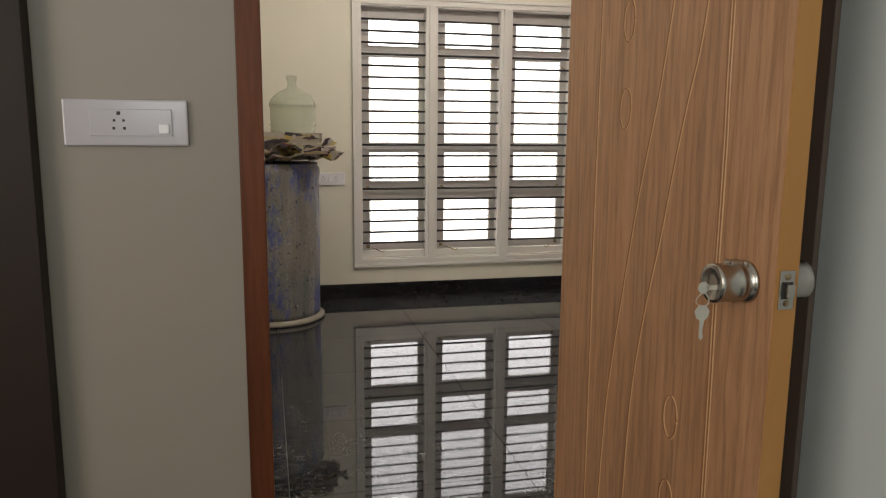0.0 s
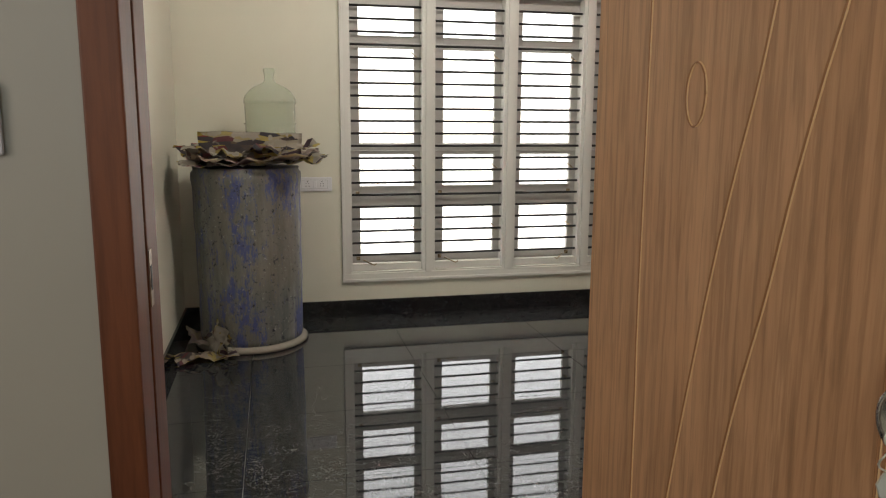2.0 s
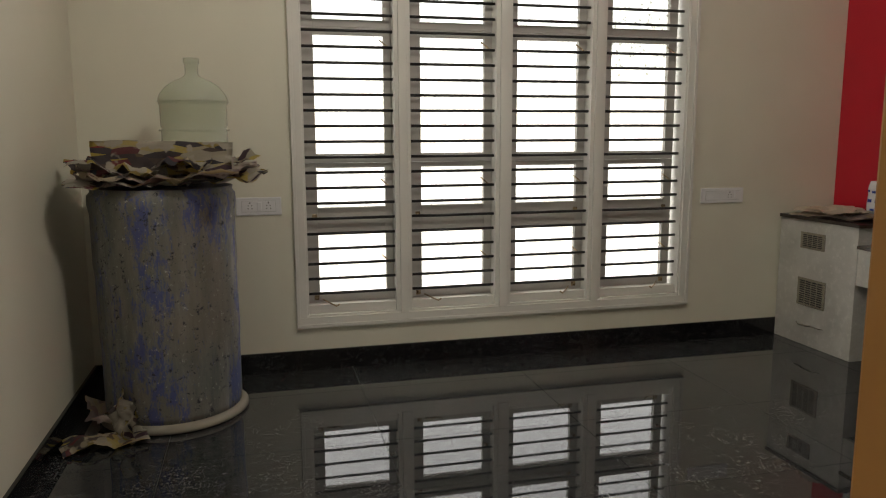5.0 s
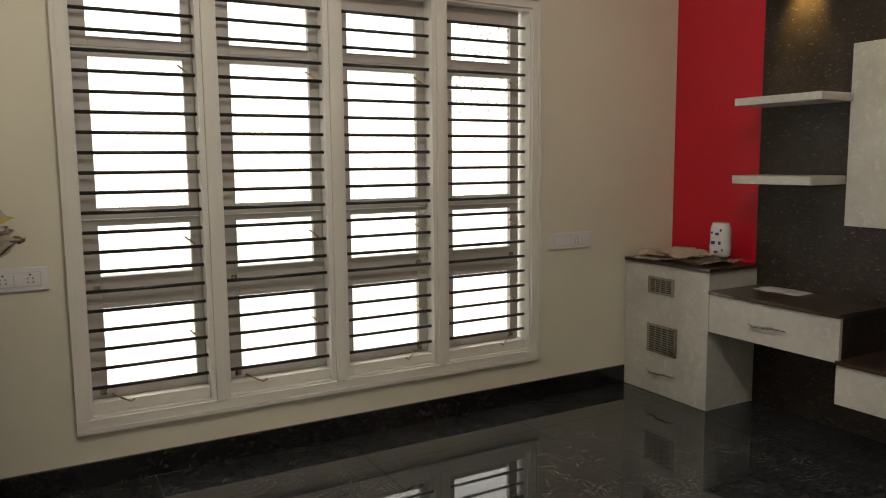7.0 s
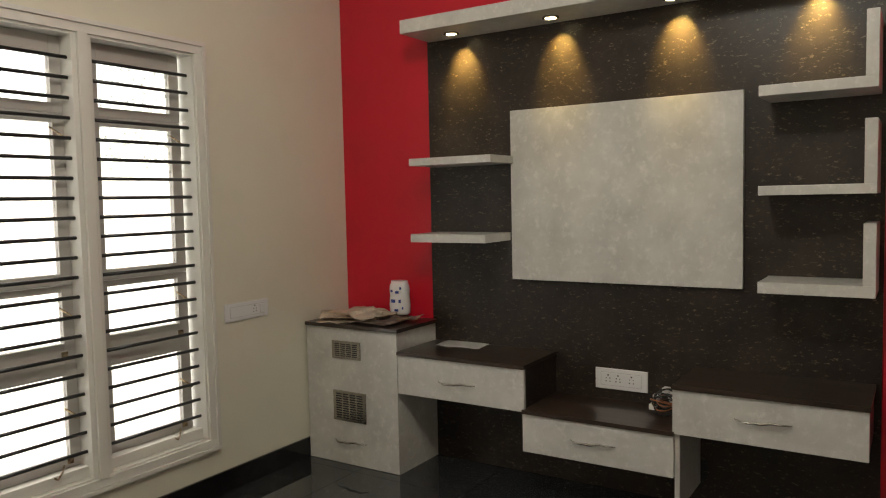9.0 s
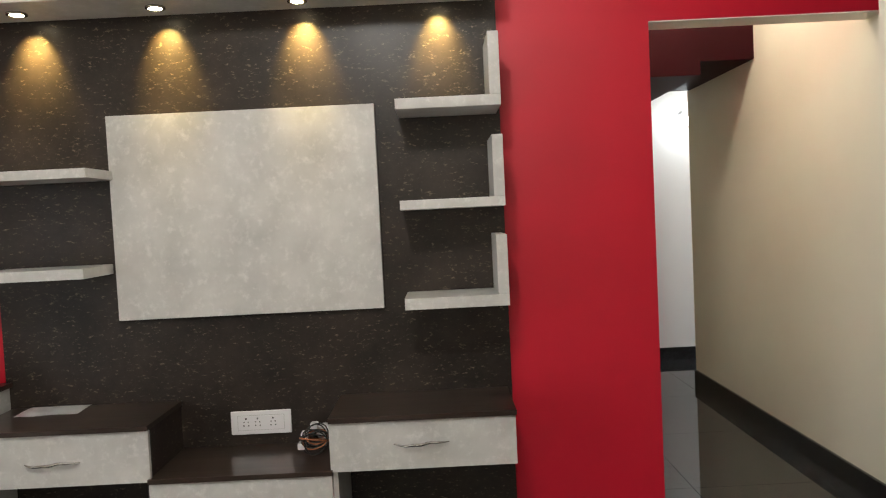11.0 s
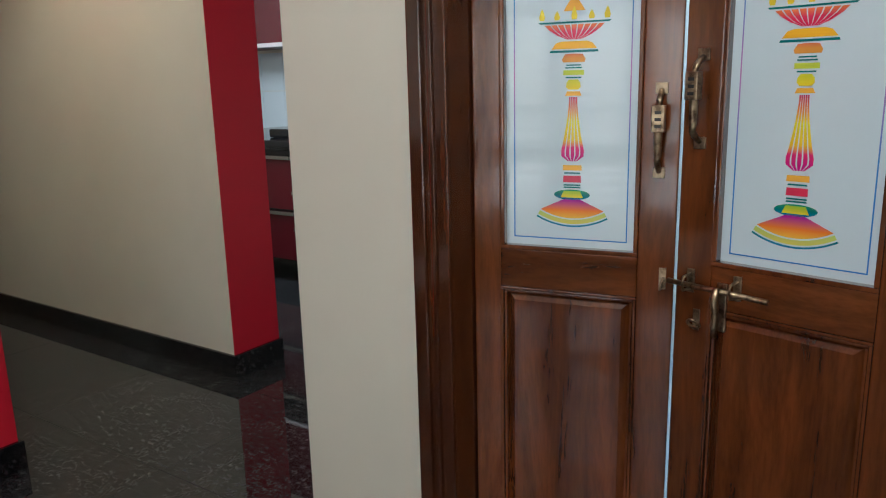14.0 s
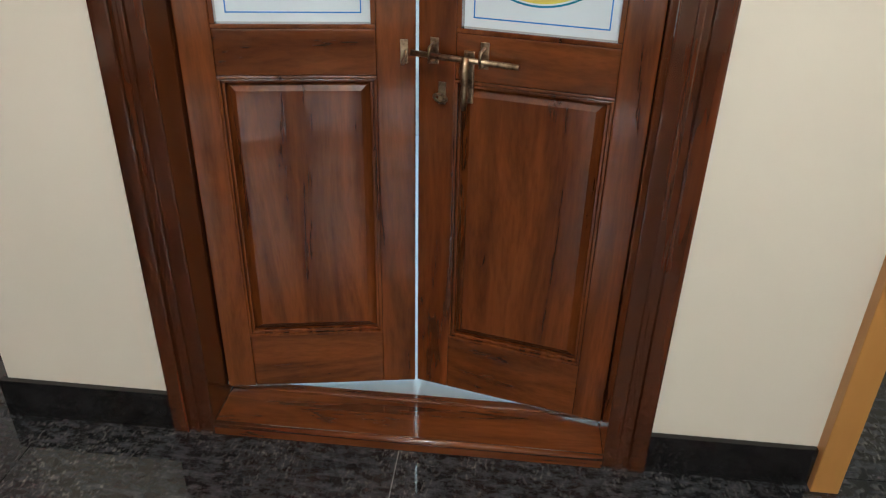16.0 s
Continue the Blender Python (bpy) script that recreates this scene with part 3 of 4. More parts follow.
boxes("wardrobe_end", [(0.0, 0.240, 1.410, 1.4555, 0, 2.1)], BROWN, None, 0.002)
tagged(bpy.data.objects["wardrobe_end"], "dark brown laminated upright panel against the cream wall", "panel")
boxes("hall_post", [(1.488, 1.499, 0.985, 1.19, 0, 2.1)], material("brown_board", (0.15, 0.11, 0.085), 0.5), None, 0.002)
tagged(bpy.data.objects["hall_post"], "dark brown upright board on the pale wall behind the door", "post")


def switchboard(name, origin, u, w, h, label, sockets=(), rockers=(), tray=None, small=(), skin=None):
    """A modular plate on a wall: origin is its lower corner, u the direction along the wall; w by h."""
    ob = thing(name, origin, label, "switchboard")
    u = Vector(u)
    n = u.cross(Vector((0, 0, 1)))

    def piece(nm, a, b, c, d, e0, e1, mat, par, bev=0.001):
        bm = bmesh.new()
        box(bm, a, b, e0, e1, c, d, bev)
        m = Matrix(((u.x, n.x, 0, origin[0]), (u.y, n.y, 0, origin[1]), (0, 0, 1, origin[2]), (0, 0, 0, 1)))
        bm.transform(m)
        return part(nm, bm, mat, par)
    skin = skin or PLASTIC
    t0, t1 = tray or (0.028, w - 0.028)
    piece("plate", 0, w, 0, h, 0, 0.010, skin, ob, 0.004)
    piece("gap", t0 - 0.0015, t1 + 0.0015, 0.0165, h - 0.0165, 0.010, 0.0104, GREY, ob, 0)
    piece("module_tray", t0, t1, 0.018, h - 0.018, 0.0104, 0.0128, skin, ob)
    for s in small:
        piece("rocker", s - 0.009, s + 0.009, 0.022, h / 2 - 0.002, 0.0128, 0.0168, PLASTIC, ob, 0.002)
    for s in sockets:
        for dx, dz, r in ((0, 0.017, 0.0032), (-0.008, 0.004, 0.0022), (0.008, 0.004, 0.0022), (-0.009, -0.010, 0.0024), (0.009, -0.010, 0.0024)):
            piece("socket_hole", s + dx - r, s + dx + r, h / 2 + dz - r, h / 2 + dz + r, 0.0125, 0.0131, HOLE, ob, 0)
    for s in rockers:
        piece("rocker", s - 0.010, s + 0.010, 0.022, h - 0.022, 0.0125, 0.0165, PLASTIC, ob, 0.002)
    return ob


switchboard("switchboard", (0.284, 1.4555, 1.127), (1, 0, 0), 0.214, 0.084, "white switch and socket plate on the cream wall outside the door", (0.095,), (), (0.045, 0.186), (0.172,), DIM_PLASTIC)
switchboard("switchboard", (0.94, WY, 0.772), (1, 0, 0), 0.21, 0.085, "white double socket plate on the cream wall beside the drum", (0.065, 0.15), (0.108,))
switchboard("switchboard", (3.392, WY, 0.767), (1, 0, 0), 0.262, 0.083, "white switch plate with blank modules beside the window", (0.175,), (0.215,))
switchboard("switchboard", (LX, 3.12, 1.28), (0, 1, 0), 0.09, 0.21, "white switch plate on the cream side wall", (0.045,), ())

# drum with papers and jar
DX, DY = 0.672, 4.56
drum = thing("drum", (DX, DY, 0), "tall grey paint-smeared plastic drum standing on the granite floor", "drum")
bm = bmesh.new()
lathe(bm, [(0.268, 0.03), (0.272, 0.06), (0.272, 0.30), (0.275, 0.34), (0.274, 0.60), (0.278, 0.64), (0.277, 0.84), (0.284, 0.88), (0.283, 0.915), (0.270, 0.93), (0.274, 0.945), (0.26, 0.945)], DX, DY, 56, 0.006)
part("shell", bm, DRUM, drum)
bm = bmesh.new()
lathe(bm, [(0.285, 0.0), (0.298, 0.006), (0.298, 0.018), (0.285, 0.030), (0.268, 0.034)], DX, DY, 56, 0.008)
part("base_rim", bm, RIM, drum, "dusty pale flange round the foot")


def sheet(name, at, size, rot, mat, seed, crumple=0.03, fold=0.0, cat="newspaper", label="", group="", thick=0.0006, curl=0.0, tilt=(0, 0), floor=None):
    """One crumpled sheet of paper: a grid bent by noise, with creases."""
    rnd = random.Random(seed)
    nx, ny = 22, 18
    bm = bmesh.new()
    uvl = bm.loops.layers.uv.new("uv")
    off = Vector((rnd.uniform(0, 50), rnd.uniform(0, 50), rnd.uniform(0, 50)))
    grid = []
    m = Euler((radians(tilt[0]), radians(tilt[1]), radians(rot))).to_matrix()
    for j in range(ny + 1):
        row = []
        for i in range(nx + 1):
            u, v = i / nx - 0.5, j / ny - 0.5
            x, y = u * size[0], v * size[1]
            p = Vector((x * 7, y * 7, 0)) + off
            z = crumple * (abs(noise.noise(p)) * 1.6 + 0.5 * noise.noise(p * 2.7) + 0.22 * noise.noise(p * 6.0))
            z += curl * (u * u * 4) * (1 if u > 0 else 0.35)
            if fold:
                x = x if u < 0.18 else 0.18 * size[0] + (0.18 * size[0] - x) * 0.9
                z += 0.012 if u >= 0.18 else 0.0
            q = Vector((x + crumple * 0.6 * noise.noise(p * 1.9 + Vector((9, 3, 1))), y + crumple * 0.6 * noise.noise(p * 1.7), z))
            q = m @ q + Vector(at)
            if floor is not None:
                q.z = max(q.z, floor + 0.0012)
            row.append(bm.verts.new(q))
        grid.append(row)
    for j in range(ny):
        for i in range(nx):
            f = bm.faces.new((grid[j][i], grid[j][i + 1], grid[j + 1][i + 1], grid[j + 1][i]))
            f.smooth = rnd.random() < 0.7
            for lp, (a, b) in zip(f.loops, ((i, j), (i + 1, j), (i + 1, j + 1), (i, j + 1))):
                lp[uvl].uv = (a / nx, b / ny)
    bmesh.ops.solidify(bm, geom=bm.faces[:], thickness=thick)
    ob = part(name, bm, mat)
    return tagged(ob, label or "crumpled newspaper sheet lying on the drum top", cat, group)


boxpart("lid_board", (DX - 0.1, DX + 0.1, DY - 0.1, DY + 0.1, 0.946, 0.966), NEWS_OLD)
tagged(bpy.data.objects["lid_board"], "folded newspaper pad under the water jar", "newspaper", "newspapers on the drum")
G = "newspapers on the drum"
for k, (dx, dy, w, h, r, mt, cr, tl) in enumerate((
        (-0.02, -0.05, 0.62, 0.46, 8, NEWS, 0.035, (0, 0)), (0.06, -0.10, 0.60, 0.40, -14, NEWS_PINK, 0.05, (0, -3)),
        (-0.10, -0.06, 0.44, 0.40, 25, NEWS_OLD, 0.05, (3, 3)), (0.00, 0.02, 0.56, 0.42, 3, NEWS_PINK, 0.06, (0, 0)),
        (-0.04, -0.12, 0.50, 0.30, -6, NEWS, 0.055, (0, 2)), (0.12, -0.04, 0.42, 0.36, 40, NEWS_OLD, 0.06, (0, -4)))):
    sheet("newspaper", (DX + dx, DY + dy, 0.958 + 0.012 * k), (w, h), r, mt, 10 + k, cr, label="crumpled newspaper sheet spread over the drum top", group=G, tilt=tl, curl=0.02)
sheet("newspaper", (DX + 0.03, DY - 0.21, 1.062), (0.50, 0.13), 1, NEWS, 34, 0.014, label="newspaper strip standing on edge in front of the jar", group=G, tilt=(76, 1))
sheet("newspaper", (DX + 0.30, DY - 0.16, 0.992), (0.22, 0.15), -16, NEWS_OLD, 33, 0.04, label="yellowed newspaper corner sticking out past the drum", group=G, tilt=(12, 4))
JX, JY = 0.803, 4.60
jar = thing("water_jar", (JX, JY, 0.967), "empty cloudy twenty-litre water jar upside up on the papers", "water jar")
bm = bmesh.new()
prof = [(0.10, 0.0), (0.125, 0.008), (0.130, 0.03), (0.130, 0.085), (0.124, 0.095), (0.130, 0.105), (0.130, 0.19), (0.124, 0.205), (0.131, 0.22), (0.131, 0.30), (0.136, 0.305), (0.136, 0.325), (0.128, 0.345),
        (0.105, 0.375), (0.070, 0.398), (0.036, 0.412), (0.026, 0.425), (0.026, 0.465), (0.031, 0.468), (0.031, 0.485), (0.026, 0.488)]
inner = [(r - 0.0035, z) for r, z in prof[::-1]]
rings = []
for r, z in prof + inner[:-1] + [(0.09, 0.006)]:
    rings.append([bm.verts.new((JX + r * math.cos(2 * math.pi * k / 40), JY + r * math.sin(2 * math.pi * k / 40), 0.967 + z)) for k in range(40)])
for a, b in zip(rings, rings[1:]):
    for k in range(40):
        bm.faces.new((a[k], a[(k + 1) % 40], b[(k + 1) % 40], b[k])).smooth = True
bm.faces.new(rings[0][::-1])
bm.faces.new(rings[-1])
part("body", bm, JAR, jar)
bm = bmesh.new()
tube(bm, [(JX + 0.0305 * math.cos(k * math.pi / 12), JY + 0.0305 * math.sin(k * math.pi / 12), 0.967 + 0.470) for k in range(25)], 0.0022, 6)
part("neck_ring", bm, JAR, jar)
bm = bmesh.new()
for z in (0.20, 0.315):
    tube(bm, [(JX + 0.1345 * math.cos(k * math.pi / 20), JY + 0.1345 * math.sin(k * math.pi / 20), 0.967 + z) for k in range(41)], 0.0045, 6)
part("moulded_band", bm, JAR, jar)
G2 = "newspapers on the floor by the drum"
sheet("newspaper", (0.45, 4.24, 0.012), (0.30, 0.16), 12, NEWS_OLD, 41, 0.03, label="torn newspaper sheet lying on the floor at the drum's foot", group=G2, floor=0.0)
sheet("newspaper", (0.53, 4.27, 0.085), (0.20, 0.14), -60, NEWS, 42, 0.05, label="crumpled newspaper twist leaning on the drum's foot", group=G2, tilt=(68, 20), floor=0.0)
sheet("newspaper", (0.41, 4.45, 0.03), (0.13, 0.22), 30, NEWS_PINK, 43, 0.05, label="crumpled newspaper wad between drum and wall", group=G2, tilt=(20, 30), floor=0.0)
# television wall
structure("tv_backing_panel", [(4.248, RX - 0.001, 2.44, 4.405, 0.0, 2.105)], DARK, "dark bronze speckled laminate panel lining the red wall", "wall panel")
tv = boxpart("tv_board", (4.221, 4.247, 2.919, 3.938, 0.923, 1.704), LAM, None, 0.002)
tagged(tv, "large light grey marbled laminate board for a television", "tv board")
canopy = thing("canopy", (4.13, 3.43, 2.06), "light grey canopy shelf with four warm downlights over the dark panel", "canopy")
boxpart("box", (4.003, 4.258, 2.452, 4.396, 2.078, 2.140), LAM, canopy, 0.002)
for y in (4.195, 3.69, 3.172, 2.659):
    bm = bmesh.new()
    lathe(bm, [(0.036, 2.0715), (0.036, 2.0775)], 4.135, y, 28)
    dl = part("downlight", bm, STEEL, canopy, "round recessed downlight")
    bm = bmesh.new()
    lathe(bm, [(0.024, 2.0705), (0.024, 2.0714)], 4.135, y, 24)
    lens = part("lens", bm, BULB, dl)
    lens.visible_shadow = False
GS = "floating shelves on the dark panel"
for z0, z1 in ((1.462, 1.496), (1.104, 1.142)):
    sh = boxpart("floating_shelf", (4.003, 4.247, 3.957 if z0 < 1.3 else 3.925, 4.362, z0, z1), LAM, None, 0.002)
    tagged(sh, "straight light grey floating shelf on the dark panel", "shelf", GS)
for z0, z1, zt in ((1.646, 1.684, 1.903), (1.292, 1.326, 1.544), (0.937, 0.978, 1.191)):
    sh = thing("floating_shelf", (4.12, 2.64, z0), "L-shaped light grey floating shelf on the dark panel", "shelf", GS)
    boxpart("board", (4.003, 4.247, 2.455, 2.828, z0, z1), LAM, sh, 0.002)
    boxpart("upright", (4.003, 4.247, 2.455, 2.494, z1, zt), LAM, sh, 0.002)


def pull(parent, x, yc, z, w=0.19):
    bm = bmesh.new()
    pts = [(x - 0.002 - 0.020 * (1 - (2 * t - 1) ** 4) - 0.006 * math.cos(3 * math.pi * (2 * t - 1)) * (1 - abs(2 * t - 1)), yc + (t - 0.5) * w, z + 0.004 * math.sin(2 * math.pi * t)) for t in [k / 20 for k in range(21)]]
    tube(bm, pts, [0.0022 + 0.0032 * math.sin(math.pi * k / 20) for k in range(21)], 8)
    part("handle", bm, STEEL, parent, "wavy chrome handle")


def vent(parent, y0, y1, z0, z1, rows):
    fr = boxpart("vent", (3.900, 3.906, y0, y1, z0, z1), STEEL, parent, 0.001, "brass-grey louvred vent plate")
    bm = bmesh.new()
    dy, dz = (y1 - y0 - 0.03) / 4, (z1 - z0 - 0.02) / rows
    for c in range(4):
        for r in range(rows):
            a, b = y0 + 0.015 + c * dy + 0.004, z0 + 0.01 + r * dz + dz * 0.2
            box(bm, 3.8992, 3.9005, a, a + dy - 0.008, b, b + dz * 0.5)
    part("louvres", bm, HOLE, fr)


CX = 3.906
cab = thing("storage_cabinet", (4.08, 4.68, 0), "light grey laminate cabinet with two vents and a dark top", "cabinet")
boxpart("body", (CX + 0.018, 4.246, 4.392, WY - 0.016, 0.0, 0.68), LAM, cab, 0.001)
door = boxpart("door", (CX, CX + 0.018, 4.390, WY - 0.016, 0.002, 0.683), LAM, cab, 0.001)
pull(door, CX, 4.68, 0.118, 0.20)
vent(door, 4.606, 4.784, 0.531, 0.619, 7)
vent(door, 4.580, 4.784, 0.22, 0.370, 11)
tp = boxpart("top", (CX - 0.012, 4.246, 4.378, WY - 0.016, 0.683, 0.701), TOP, cab, 0.001, "dark brown laminate top")


def drawer_unit(y0, y1, z0, z1, top, hz, label):
    ob = thing("drawer_unit", (4.08, (y0 + y1) / 2, z0), label, "drawer unit", "wall-hung drawer units")
    boxpart("carcass", (CX + 0.018, 4.246, y0 + 0.002, y1 - 0.002, z0 + 0.004, z1), DARK, ob, 0.001, "dark laminate carcass")
    fr = boxpart("drawer_front", (CX, CX + 0.018, y0, y1, z0, z1), LAM, ob, 0.001, "light grey drawer front")
    pull(fr, CX, (y0 + y1) / 2 + 0.005, hz)
    boxpart("top", (CX - 0.010, 4.246, y0 - 0.004, y1, z1, top), TOP, ob, 0.001, "dark brown laminate top")
    return ob


drawer_unit(3.730, 4.386, 0.397, 0.580, 0.597, 0.480, "wall-hung light grey drawer unit beside the vented cabinet")
drawer_unit(3.105, 3.738, 0.228, 0.392, 0.409, 0.312, "low wall-hung light grey drawer unit with cables on its top")
drawer_unit(2.462, 3.108, 0.400, 0.572, 0.590, 0.490, "wall-hung light grey drawer unit beside the red pier")
boxes("side_cheek", [(CX + 0.018, 4.246, 3.086, 3.1045, 0.10, 0.399)], LAM)
tagged(bpy.data.objects["side_cheek"], "light grey cheek board under the raised drawer unit", "panel")
switchboard("switchboard", (4.248, 3.54, 0.452), (0, -1, 0), 0.235, 0.092, "white socket plate low on the dark panel", (0.06, 0.105, 0.165), ())
G3 = "newspapers on the cabinet"
for k, (x, y, w, h, r, mt) in enumerate(((4.06, 4.70, 0.30, 0.40, 12, NEWS_PALE), (4.08, 4.60, 0.27, 0.34, -8, NEWS_PINK), (4.05, 4.76, 0.26, 0.32, 30, NEWS_PALE), (4.04, 4.68, 0.22, 0.30, -20, NEWS_PALE))):
    sheet("newspaper", (x, y, 0.704 + 0.010 * k), (w, h), r, mt, 60 + k, 0.022, label="old newspaper spread on the cabinet top", group=G3, floor=0.701 + 0.002 * k)
sheet("envelope", (4.24 - 0.06, 4.19, 0.5985), (0.15, 0.23), 4, PAPER, 70, 0.003, cat="envelope", label="white paper lying on the drawer unit's dark top", floor=0.597)

packet = thing("packet", (4.15, 4.54, 0.73), "white plastic pouch with blue printed marks standing on newspaper", "packet")
bm = bmesh.new()
lathe(bm, [(0.042, 0.0), (0.055, 0.01), (0.057, 0.05), (0.053, 0.10), (0.055, 0.130), (0.052, 0.150), (0.048, 0.158), (0.044, 0.172)], 4.15, 4.54, 24, 0.05)
for v in bm.verts:
    v.co.x = 4.15 + (v.co.x - 4.15) * 0.8
    v.co.z += 0.727
part("pouch", bm, PLASTIC, packet)
BLUE = material("blue_print", (0.03, 0.06, 0.30), 0.4)
bm = bmesh.new()
for a, z, w, h in ((195, 0.845, 0.016, 0.012), (215, 0.865, 0.010, 0.012), (170, 0.80, 0.020, 0.016), (210, 0.80, 0.012, 0.016), (190, 0.755, 0.018, 0.010), (160, 0.85, 0.008, 0.01), (225, 0.765, 0.008, 0.012)):
    m = Matrix.Translation((4.15, 4.54, 0)) @ Matrix.Rotation(radians(a), 4, "Z")
    vs = box(bm, 0.046, 0.0585, -w / 2, w / 2, z - h / 2, z + h / 2, 0.0)
    for v in vs:
        v.co = m @ v.co
        v.co.x = 4.15 + (v.co.x - 4.15) * 0.86
tagged(part("print", bm, BLUE, packet, "blue printed marks"), kind="stuff")

cable = thing("cable_bundle", (4.12, 3.20, 0.41), "tangled black and orange cables with plugs on the low drawer unit", "cable")
rnd = random.Random(5)
for k in range(9):
    bm = bmesh.new()
    a0, ra, rb = rnd.uniform(0, 6.28), rnd.uniform(0.03, 0.062), rnd.uniform(0.03, 0.07)
    ti = rnd.uniform(-1.2, 1.2)
    pts = []
    for t in range(25):
        a = a0 + t * math.pi / 12 * rnd.uniform(0.98, 1.02)
        v = Euler((ti, rnd.uniform(-0.02, 0.02) + 0.5 * ti, a0)).to_matrix() @ Vector((ra * math.cos(a), rb * math.sin(a), 0))
        pts.append((4.10 + v.x, 3.19 + v.y, max(0.414, 0.462 + v.z)))
    tube(bm, pts, 0.0026, 6)
    part("cable", bm, material("cable_skin", ((0.02, 0.02, 0.02), (0.02, 0.02, 0.02), (0.35, 0.12, 0.05))[k % 3], 0.4), cable)
for p in ((4.14, 3.235, 0.47), (4.15, 3.20, 0.50), (4.12, 3.245, 0.435)):
    bm = bmesh.new()
    box(bm, p[0] - 0.02, p[0] + 0.02, p[1] - 0.014, p[1] + 0.014, p[2] - 0.012, p[2] + 0.012, 0.005)
    part("plug", bm, PLASTIC, cable)

bm = bmesh.new()
lathe(bm, [(0.010, -0.016), (0.029, -0.014), (0.032, -0.008), (0.032, 0.010), (0.026, 0.016), (0.008, 0.017)], 0, 0, 24)
bm.transform(Matrix.Translation((4.17, 3.165, 0.470)) @ Matrix.Rotation(math.pi / 2, 4, "Y"))
part("adapter", bm, PLASTIC, cable, "round white power adapter")

# teak double door
TD = tagged(thing("door_2", (2.25, PY, 0), "", "door"), "polished teak double door with frosted lamp-painted glass, slightly ajar", "door", "", "structure")
FO = ((2.762, 2.672), (1.738, 1.826))
for a, b in FO:
    s = 1 if a > b else -1
    o = min(a, b), max(a, b)
    bm = bmesh.new()
    box(bm, o[0], o[1], 1.50, PY + 0.012, 0, 2.14, 0.004)
    mid = a - s * 0.035
    box(bm, min(a, mid), max(a, mid), PY + 0.012, PY + 0.022, 0, 2.14, 0.004)
    box(bm, min(mid - s * 0.012, mid - s * 0.024), max(mid - s * 0.012, mid - s * 0.024), PY + 0.010, PY + 0.018, 0, 2.14, 0.003)
    part("jamb", bm, TEAK_DARK, TD, "dark polished teak jamb with moulded edge")
boxes("head", [(1.738, 2.762, 1.50, PY + 0.012, 2.05, 2.14)], TEAK_DARK, TD, 0.004)
boxes("threshold", [(1.826, 2.672, 1.510, PY + 0.020, 0.0, 0.032), (1.828, 2.670, 1.510, 1.535, 0.032, 0.038)], TEAK_RAIL, TD, 0.004, "worn polished teak threshold")
bm = bmesh.new()
tube(bm, [(1.828, PY + 0.016, 0.030), (2.670, PY + 0.016, 0.030)], 0.008, 10)
part("nosing", bm, TEAK_RAIL, TD, "rounded teak nosing along the threshold")
PANEL = 0.036


